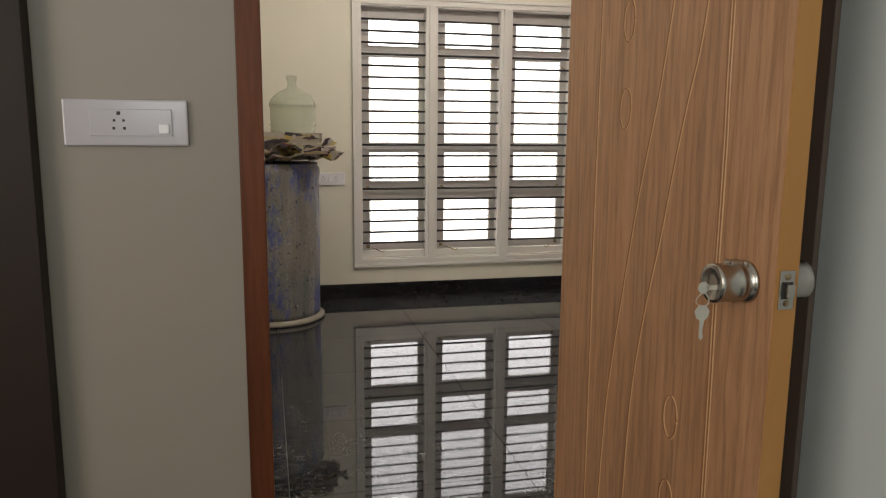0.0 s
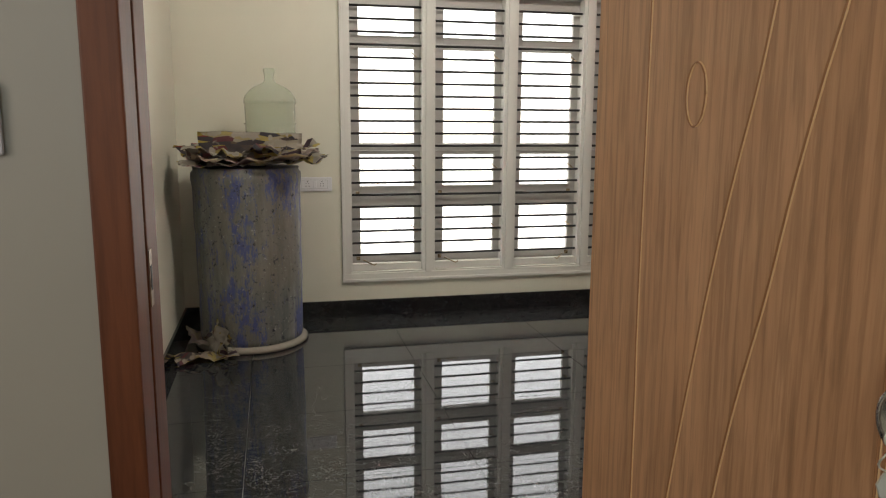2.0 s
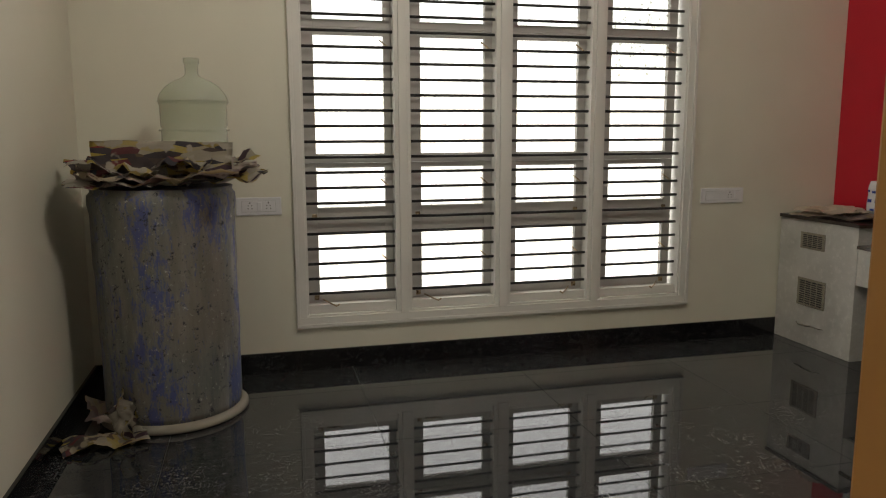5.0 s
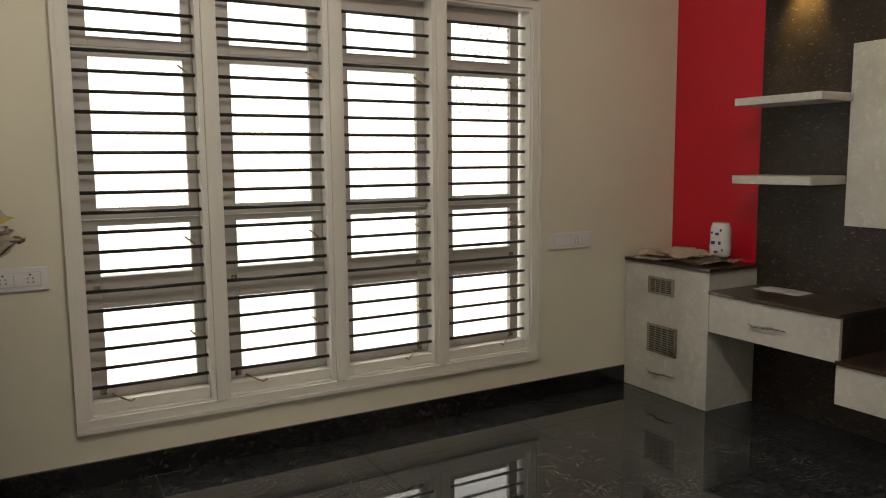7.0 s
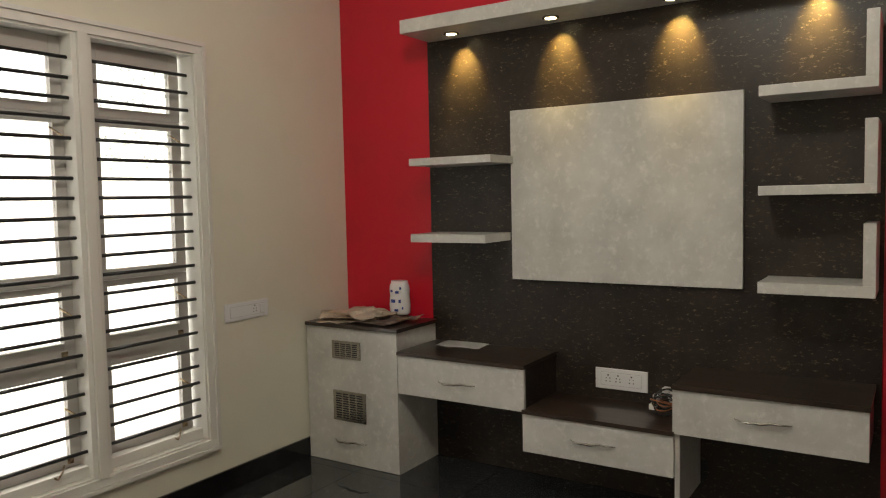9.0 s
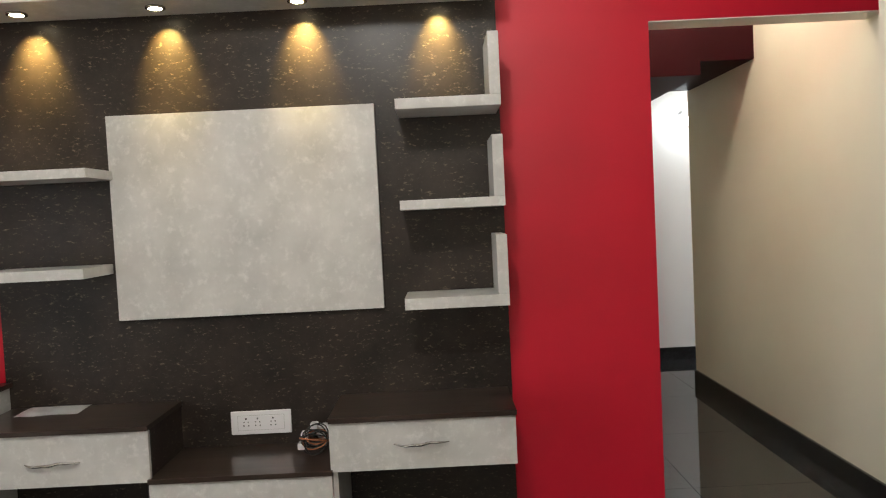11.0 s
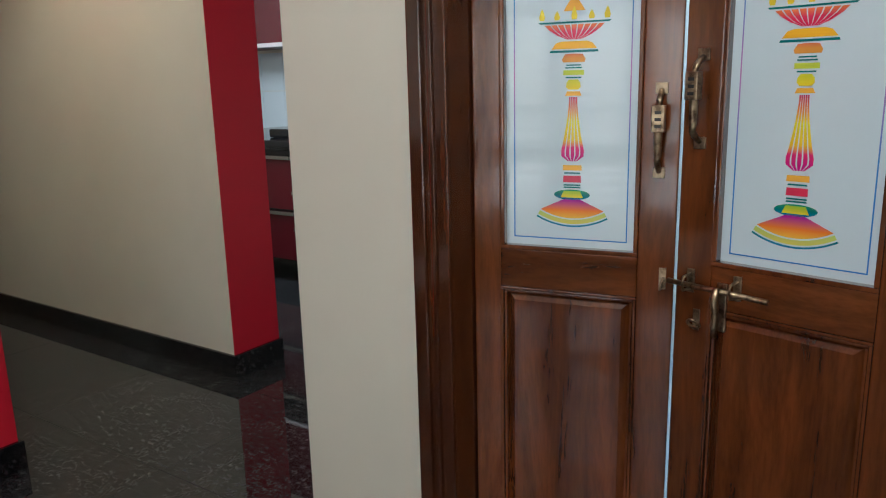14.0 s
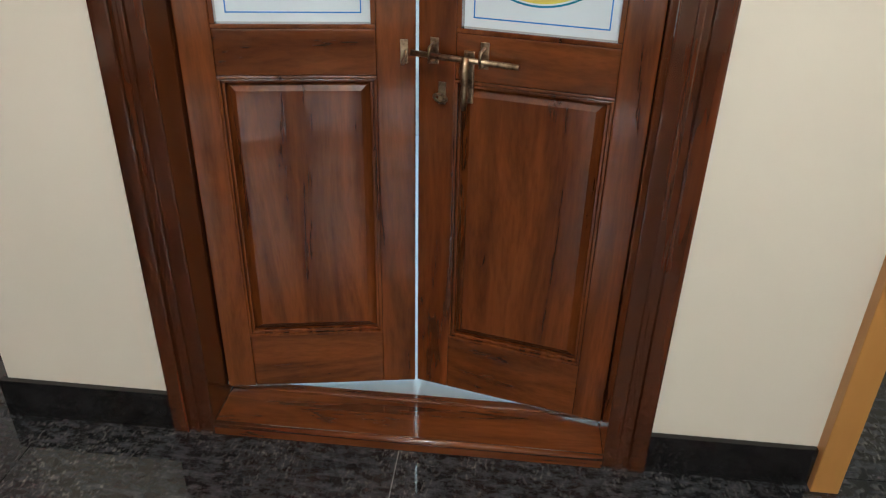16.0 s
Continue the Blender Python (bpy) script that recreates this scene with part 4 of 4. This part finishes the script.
def leafdoor(sign, hinge, name):
    """A leaf built from its hinge at x = 0 towards +x, front at y = 0, then turned; sign -1 mirrors it."""
    W = 0.427
    out = []

    def put(nm, dims, mat, parent, bevel=0.003, label=""):
        x0, x1, y0, y1, z0, z1 = dims
        if sign < 0:
            x0, x1 = -x1, -x0
        return boxpart(nm, (x0, x1, y0, y1, z0, z1), mat, parent, bevel, label)
    zb, zt = 0.053, 2.045
    lf = thing(name, (0, 0, 0), "", "")
    gz0, gz1 = 0.860, 1.463
    st, sm = 0.062, 0.073
    put("stile", (0, st, -PANEL, 0, zb, zt), TEAK, lf)
    put("stile", (W - sm, W, -PANEL, 0, zb, zt), TEAK, lf)
    x0, x1 = st, W - sm
    put("rail", (x0, x1, -PANEL, 0, zb, 0.192), TEAK_RAIL, lf)
    put("rail", (x0, x1, -PANEL, 0, 0.775, gz0), TEAK_RAIL, lf)
    put("rail", (x0, x1, -PANEL, 0, gz1, 1.55), TEAK_RAIL, lf)
    put("rail", (x0, x1, -PANEL, 0, 1.96, zt), TEAK_RAIL, lf)
    for a, b in ((0.192, 0.775), (1.55, 1.96)):
        bm = bmesh.new()
        box(bm, x0, x1, -PANEL + 0.006, -0.014, a, b)
        r = 0.030
        pts_o = [(x0 + 0.012, a + 0.012), (x1 - 0.012, a + 0.012), (x1 - 0.012, b - 0.012), (x0 + 0.012, b - 0.012)]
        pts_i = [(x0 + r, a + r), (x1 - r, a + r), (x1 - r, b - r), (x0 + r, b - r)]
        vo = [bm.verts.new((x, -0.014, z)) for x, z in pts_o]
        vi = [bm.verts.new((x, -0.003, z)) for x, z in pts_i]
        for k in range(4):
            bm.faces.new((vo[k], vo[(k + 1) % 4], vi[(k + 1) % 4], vi[k]))
        bm.faces.new(vi)
        if sign < 0:
            bm.transform(Matrix.Diagonal((-1, 1, 1, 1)))
        part("raised_panel", bm, TEAK, lf)
        bm = bmesh.new()
        for e, d in ((0.0, 0.0), (0.007, -0.004)):
            w = 0.006
            box(bm, x0 + e, x1 - e, -0.008, 0.003 + d, a + e, a + e + w, 0.002)
            box(bm, x0 + e, x1 - e, -0.008, 0.003 + d, b - e - w, b - e, 0.002)
            box(bm, x0 + e, x0 + e + w, -0.008, 0.003 + d, a + e + w, b - e - w, 0.002)
            box(bm, x1 - e - w, x1 - e, -0.008, 0.003 + d, a + e + w, b - e - w, 0.002)
        if sign < 0:
            bm.transform(Matrix.Diagonal((-1, 1, 1, 1)))
        part("bead", bm, TEAK, lf)
    # glass and its bead
    gl = put("glass", (x0, x1, -0.024, -0.018, gz0, gz1), FROST, lf, 0, "pale frosted glass with a painted oil lamp")
    bm = bmesh.new()
    w = 0.009
    for dims in ((x0, x1, -0.018, 0.002, gz0, gz0 + w), (x0, x1, -0.018, 0.002, gz1 - w, gz1), (x0, x0 + w, -0.018, 0.002, gz0 + w, gz1 - w), (x1 - w, x1, -0.018, 0.002, gz0 + w, gz1 - w)):
        box(bm, *dims, 0.002)
    if sign < 0:
        bm.transform(Matrix.Diagonal((-1, 1, 1, 1)))
    part("bead", bm, TEAK, lf)
    painted_lamp(sign, (x0 + x1) / 2 + 0.005, gz0, gz1, x0 + w, x1 - w, gl)
    hardware(lf, sign, 1.036 if sign < 0 else 1.096, sign > 0)
    lf.matrix_world = Matrix.Translation(hinge) @ Matrix.Rotation(radians(-13.0 if sign > 0 else 10.4), 4, "Z")
    return lf


def gradient(name, stops, z0, z1, radial=None):
    m = material(name, stops[0][1], 0.25)
    g = m.node_tree.nodes.new("ShaderNodeNewGeometry")
    s = m.node_tree.nodes.new("ShaderNodeSeparateXYZ")
    link(m, g, "Position", s, 0)
    r = add(m, "MapRange")
    r.inputs[1].default_value, r.inputs[2].default_value = z0, z1
    link(m, s, 2, r, 0)
    base(m, ramp(m, r, stops))
    return m


YEL, ORA, MAG, GRN, TEAL, CYAN = (0.80, 0.62, 0.02), (0.82, 0.25, 0.02), (0.55, 0.01, 0.12), (0.30, 0.50, 0.03), (0.0, 0.16, 0.16), (0.02, 0.22, 0.42)
INK = {}


def ink(key, stops, z0, z1):
    if key not in INK:
        INK[key] = gradient("lamp_paint_" + key, stops, z0, z1)
    return INK[key]


def painted_lamp(sign, xc, z0, z1, xa, xb, parent):
    """The traditional standing oil lamp painted on the glass, as thin coats of colour."""
    Y0, Y1 = -0.0178, -0.0172

    def coat(nm, pts, mat, lift=0.0):
        bm = bmesh.new()
        prism(bm, [(sign * x, z if z < 1.19 else 1.19 + (z - 1.19) * 0.87) for x, z in pts], "y", Y0, Y1 + lift)
        return part(nm, bm, mat, parent)

    def sym(half):
        return [(xc + x, z) for x, z in half] + [(xc - x, z) for x, z in half[::-1]]
    # border line
    bl = ink("border", [(0.0, (0.03, 0.20, 0.60)), (0.35, (0.05, 0.25, 0.62)), (0.6, (0.50, 0.22, 0.50)), (0.85, (0.06, 0.3, 0.62)), (1.0, (0.03, 0.2, 0.6))], z0, z1)
    bm = bmesh.new()
    i, w = 0.016, 0.0024
    for d in ((xa + i, xb - i, z0 + i + 0.008, z0 + i + 0.008 + w), (xa + i, xb - i, z1 - i - w - 0.006, z1 - i - 0.006), (xa + i, xa + i + w, z0 + i + 0.008, z1 - i - 0.006), (xb - i - w, xb - i, z0 + i + 0.008, z1 - i - 0.006)):
        prism(bm, [(sign * d[0], d[2]), (sign * d[1], d[2]), (sign * d[1], d[3]), (sign * d[0], d[3])], "y", Y0, Y1)
    part("border_line", bm, bl, parent)
    n = 14
    # fan foot
    def fan(r0, r1, a, mat, nm):
        cz = 1.067
        outer = [(r1 * math.sin(t), cz - r1 * math.cos(t)) for t in [a * k / n for k in range(n + 1)]]
        innr = [(r0 * math.sin(t), cz - r0 * math.cos(t)) for t in [a * k / n for k in range(n + 1)]]
        coat(nm, [(xc + x, z) for x, z in outer] + [(xc + x, z) for x, z in innr[::-1]] + [(xc - x, z) for x, z in innr[1:]] + [(xc - x, z) for x, z in outer[::-1][:-1]], mat)
    foot_arc = [(0.137 * math.sin(0.51 * k / n), 1.067 - 0.137 * math.cos(0.51 * k / n)) for k in range(n + 1)]
    coat("foot", [(xc + 0.014, 0.972)] + [(xc + x, z) for x, z in foot_arc[::-1]] + [(xc - x, z) for x, z in foot_arc[1:]] + [(xc - 0.014, 0.972)], ink("foot", [(0, (0.85, 0.5, 0.05)), (0.45, (0.80, 0.20, 0.02)), (1.0, (0.40, 0.01, 0.30))], 0.930, 0.968))
    fan(0.140, 0.149, 0.51, ink("foot_band", [(0, (0.75, 0.6, 0.1)), (1, (0.5, 0.62, 0.15))], 0.91, 0.94), "foot_band")
    fan(0.152, 0.1555, 0.51, ink("foot_line", [(0, CYAN), (1, TEAL)], 0.91, 0.94), "foot_line")
    # discs
    def disc(rx, rz, z, mat, nm, lift=0.0):
        coat(nm, [(xc + rx * math.cos(t * math.pi / 12), z + rz * math.sin(t * math.pi / 12)) for t in range(24)], mat, lift)
    disc(0.038, 0.011, 0.980, ink("disc", [(0, (0.0, 0.20, 0.45)), (0.5, TEAL), (1, (0.02, 0.3, 0.12))], 0.968, 0.992), "disc")
    coat("disc_cap", sym([(0.024, 0.974), (0.017, 0.988)]), ink("cap", [(0, YEL), (1, GRN)], 0.974, 0.988), 0.0003)
    for k, (rx, za, zb_, key, c) in enumerate(((0.018, 0.994, 0.997, "t", TEAL), (0.018, 0.999, 1.002, "t", TEAL), (0.019, 1.006, 1.020, "m", (0.6, 0.03, 0.08)), (0.017, 1.024, 1.027, "t", TEAL), (0.020, 1.031, 1.042, "o", (0.8, 0.42, 0.05)))):
        coat("ring", sym([(rx, za), (rx * 0.96, zb_)]), ink("ring_" + key, [(0, c), (1, c)], 0, 1))
    # fluted shaft, seven flutes
    for k in range(-2, 3):
        pts = []
        for t in [j / 12 for j in range(13)]:
            z = 1.180 - t * 0.130
            half = 0.009 + 0.023 * (t ** 1.6) if t < 0.86 else 0.027 * math.cos((t - 0.86) / 0.14 * 1.25) + 0.002
            pts.append((half, z))
        left = [(xc + (k - 0.36) / 2.6 * h, z) for h, z in pts]
        right = [(xc + (k + 0.36) / 2.6 * h, z) for h, z in pts]
        coat("flute", left + right[::-1], ink("shaft", [(0, (0.50, 0.0, 0.22)), (0.22, (0.75, 0.02, 0.16)), (0.34, (0.85, 0.55, 0.02)), (0.62, (0.85, 0.72, 0.02)), (0.78, (0.8, 0.3, 0.05)), (1, (0.55, 0.01, 0.10))], 1.05, 1.18))
    coat("ring", sym([(0.017, 1.183), (0.013, 1.192)]), ink("ring_o", [], 0, 1))
    coat("bulb", sym([(0.010, 1.196), (0.015, 1.202), (0.014, 1.212), (0.009, 1.219)]), ink("bulb", [(0, YEL), (1, (0.55, 0.6, 0.03))], 1.195, 1.22))
    for za, zb_, rx, key in ((1.222, 1.225, 0.016, "t"), (1.229, 1.240, 0.021, "g"), (1.244, 1.247, 0.017, "t"), (1.250, 1.253, 0.015, "t")):
        coat("ring", sym([(rx, za), (rx, zb_)]), ink("ring_" + key, [(0, GRN), (1, (0.5, 0.6, 0.05))] if key == "g" else [], 0, 1))
    coat("petals", sym([(0.022, 1.258), (0.024, 1.265), (0.018, 1.276), (0.008, 1.277)]), ink("petals", [(0, (0.7, 0.3, 0.05)), (1, (0.6, 0.01, 0.12))], 1.257, 1.277))
    coat("saucer_line", sym([(0.050, 1.280), (0.048, 1.285)]), ink("ring_t", [], 0, 1))
    coat("saucer", sym([(0.046, 1.288), (0.037, 1.301), (0.026, 1.305)]), ink("saucer", [(0, (0.85, 0.45, 0.02)), (1, (0.75, 0.5, 0.05))], 1.288, 1.305))
    # bowl with ribs
    for k in range(-4, 5):
        a = [(xc + (k + s * 0.40) / 4.5 * h, z) for s in (-1,) for h, z in ((0.014, 1.309), (0.034, 1.318), (0.052, 1.331), (0.062, 1.342))]
        b = [(xc + (k + s * 0.40) / 4.5 * h, z) for s in (1,) for h, z in ((0.014, 1.309), (0.034, 1.318), (0.052, 1.331), (0.062, 1.342))]
        coat("bowl_rib", a + b[::-1], ink("bowl", [(0, (0.70, 0.03, 0.10)), (0.5, (0.8, 0.25, 0.05)), (1, (0.65, 0.5, 0.05))], 1.309, 1.342))
    coat("bowl_rim", sym([(0.070, 1.345), (0.074, 1.349)]), ink("ring_t", [], 0, 1))
    for dx, h in ((-0.066, 0.026), (-0.035, 0.020), (0.0, 0.030), (0.035, 0.020), (0.066, 0.026)):
        coat("flame", [(xc + dx + s * wv, 1.353 + h * tv) for s, lst in ((1, ((0.0045, 0.0), (0.006, 0.3), (0.003, 0.75))), (-1, ((0.0, 1.0), (0.003, 0.75), (0.006, 0.3), (0.0045, 0.0)))) for wv, tv in lst],
             ink("flame", [(0, (0.75, 0.6, 0.03)), (0.5, (0.82, 0.35, 0.03)), (1, (0.65, 0.03, 0.10))], 1.353, 1.382), 0.0003)
    coat("finial_base", sym([(0.022, 1.372), (0.012, 1.390), (0.007, 1.397)]), ink("finial", [(0, (0.8, 0.4, 0.04)), (1, (0.8, 0.6, 0.02))], 1.37, 1.40))
    for za in (1.400, 1.405):
        coat("ring", sym([(0.009, za), (0.009, za + 0.0025)]), ink("ring_t", [], 0, 1))
    coat("finial", sym([(0.009, 1.411), (0.010, 1.420), (0.007, 1.432), (0.002, 1.437)]), ink("bulb2", [(0, YEL), (1, YEL)], 0, 2))




def hardware(lf, sign, zh, bolt):
    def B(nm, dims, parent, bevel=0.001, mat=None):
        x0, x1, y0, y1, z0, z1 = dims
        if sign < 0:
            x0, x1 = -x1, -x0
        return boxpart(nm, (x0, x1, y0, y1, z0, z1), mat or BRASS, parent, bevel)

    def Tb(nm, pts, r, parent):
        bm = bmesh.new()
        tube(bm, [(sign * x, y, z) for x, y, z in pts], r, 10)
        return part(nm, bm, BRASS, parent)
    hx = 0.390
    n = 16
    grip = Tb("handle", [(hx, 0.004 + 0.028 * min(1, 3.2 * math.sin(math.pi * k / n)) * (1 if 0 < k < n else 0.2), zh + 0.155 * k / n) for k in range(n + 1)], [0.005 + 0.003 * math.sin(math.pi * k / n) for k in range(n + 1)], lf)
    for z in (zh - 0.014, zh + 0.148):
        B("mount", (hx - 0.012, hx + 0.012, 0, 0.004, z, z + 0.022), grip, 0.0015)
    B("engraved_block", (hx - 0.0125, hx + 0.0125, 0.026, 0.0455, zh + 0.078, zh + 0.128), grip, 0.002)
    for k in range(3):
        B("engraving", (hx - 0.006, hx + 0.006, 0.0455, 0.0462, zh + 0.086 + 0.013 * k, zh + 0.092 + 0.013 * k), grip, 0, HOLE)
    if bolt:
        rod = Tb("bolt", [(0.432, 0.024, 0.812), (0.232, 0.024, 0.806)], 0.0052, lf)
        for x in (0.395, 0.300):
            B("bracket", (x - 0.008, x + 0.008, 0, 0.003, 0.790, 0.838), rod)
            Tb("staple", [(x, 0.002, 0.828), (x, 0.030, 0.826), (x, 0.034, 0.812), (x, 0.030, 0.800), (x, 0.002, 0.797)], 0.003, rod)
        Tb("tongue", [(0.328, 0.028, 0.815), (0.328, 0.034, 0.79), (0.328, 0.026, 0.762), (0.328, 0.030, 0.742), (0.328, 0.026, 0.718)], [0.007, 0.009, 0.006, 0.007, 0.005], rod)
        B("hasp_plate", (0.318, 0.338, 0, 0.006, 0.724, 0.820), rod, 0.002)
        for piece in [rod] + list(rod.children):
            piece.data.transform(Matrix.Translation((0, 0, 0.010)))
        eye = B("eye_plate", (0.372, 0.386, 0, 0.003, 0.725, 0.768), lf)
        Tb("ring", [(0.379 + 0.012 * math.cos(a * math.pi / 6), 0.012 + 0.008 * math.sin(a * math.pi / 6), 0.740 + 0.010 * math.sin(a * math.pi / 6)) for a in range(13)], 0.0028, eye)
    else:
        eye = B("eye_plate", (0.398, 0.412, 0, 0.003, 0.798, 0.842), lf)
        Tb("ring", [(0.405 + 0.003 * math.cos(a * math.pi / 6), 0.012 + 0.012 * math.sin(a * math.pi / 6), 0.812 + 0.012 * math.cos(a * math.pi / 6)) for a in range(13)], 0.0028, eye)


ink("ring_t", [(0, TEAL), (1, TEAL)], 0, 1)
ink("ring_o", [(0, (0.8, 0.42, 0.05)), (1, (0.8, 0.42, 0.05))], 0, 1)
LEAF_E = leafdoor(-1, (2.668, 1.556, 0), "door_leaf")
LEAF_W2 = leafdoor(1, (1.828, 1.572, 0), "door_leaf")

for lf in (LEAF_E, LEAF_W2):
    tagged(lf, "polished teak door leaf with painted frosted glass, slightly ajar", "door", "double door leaves")

# passage end and kitchen
FD = tagged(thing("door_3", (7.38, 1.45, 0), "", "door"), "closed cream door in a brown wooden frame at the passage end", "door", "", "structure")
boxes("jamb", [(7.34, 7.42, 0.985, 1.06, 0, 2.04)], wood("brown_far_frame", (0.11, 0.045, 0.012), (0.25, 0.12, 0.035)), FD, 0.003, "brown wooden jamb")
boxes("leaf", [(7.37, 7.41, 1.06, 1.85, 0.005, 2.04)], CREAMDOOR, FD, 0.002)
bulb = thing("wall_lamp", (7.30, 0.70, 1.92), "bright white bulb lamp fixed on the passage end wall", "lamp")
bm = bmesh.new()
lathe(bm, [(0.012, -0.05), (0.03, -0.035), (0.036, 0.0), (0.028, 0.025), (0.016, 0.035), (0.016, 0.05)], 7.30, 0.72, 20)
for v in bm.verts:
    v.co.z += 1.92
part("bulb", bm, material("white_led", (1, 1, 1), 0.4, Emission_Color=(0.9, 0.97, 1.0, 1), Emission_Strength=14.0), bulb)
boxpart("holder", (7.28, 7.379, 0.70, 0.74, 1.965, 1.995), PLASTIC, bulb, 0.003)
lamp("wall_lamp_light", "POINT", pose(7.18, 0.72, 1.9), 2.2, (0.92, 0.98, 1.0), radius=0.05)

GK = "kitchen drawer units"
for k, (x0, x1, front, mat, word) in enumerate(((4.30, 5.12, -0.30, GREY, "grey"), (5.124, 6.3, -0.30, MAROON, "maroon"))):
    ob = thing("kitchen_unit", ((x0 + x1) / 2, front, 0.14), "glossy " + word + " kitchen drawer unit with steel profile handles under the counter", "kitchen unit", GK)
    boxpart("carcass", (x0, x1, -1.45, front - 0.02, 0.14, 0.83), BLACK, ob, 0.002)
    for z0, z1 in ((0.15, 0.455), (0.47, 0.80)) if mat is MAROON else ((0.15, 0.36), (0.375, 0.585), (0.60, 0.80)):
        fr = boxpart("drawer_front", (x0, x1, front - 0.02, front, z0, z1), mat, ob, 0.001)
        boxpart("profile_handle", (x0, x1, front, front + 0.012, z1 - 0.022, z1), STEEL, fr, 0.001)
boxes("counter", [(4.25, 6.35, -1.45, -0.27, 0.855, 0.895)], BLACK, None, 0.003)
tagged(bpy.data.objects["counter"], "polished black granite kitchen counter on the drawer units", "counter")
boxes("hob", [(4.75, 5.45, -0.95, -0.45, 0.896, 0.95)], BLACK, None, 0.01)
tagged(bpy.data.objects["hob"], "low black cooking hob standing on the counter", "hob")
for k in range(12):
    for j in range(2):
        o = boxpart("wall_tile", (4.3 + 0.25 * k, 4.547 + 0.25 * k, -1.45, -1.438, 0.88 + 0.30 * j, 1.177 + 0.30 * j), FROST, bpy.data.objects["wall_kitchen"], 0.001)
wc = thing("wall_cabinet", (5.5, -1.2, 1.5), "dark maroon wall cabinet with pale shelf edge above the counter", "cabinet")
boxpart("body", (4.3, 6.9, -1.45, -1.10, 1.50, 2.2), MAROON, wc, 0.002)
boxpart("shelf_edge", (4.3, 6.9, -1.10, -1.085, 1.50, 1.53), PLASTIC, wc, 0.002)

# floor slabs
SX = [-1.6, -0.9, -0.11, 0.68, 1.47, 2.26, 3.05, 3.84, 4.63, 5.42, 6.21, 7.0, 7.6]
SYS = [-1.8, -1.38, -0.78, -0.18, 0.42, 1.02, 1.62, 2.22, 2.82, 3.416, 4.01, 4.61, 4.97]
floor = tagged(new("floor"), "polished black granite floor laid in large slabs", "floor", "", "structure")
for x0, x1 in zip(SX, SX[1:]):
    for y0, y1 in zip(SYS, SYS[1:]):
        w, h = x1 - x0 - 0.0025, y1 - y0 - 0.0025
        bm = bmesh.new()
        box(bm, -w / 2, w / 2, -h / 2, h / 2, -0.012, 0.0)
        o = part("slab", bm, GRANITE, floor)
        o.location = ((x0 + x1) / 2, (y0 + y1) / 2, 0)
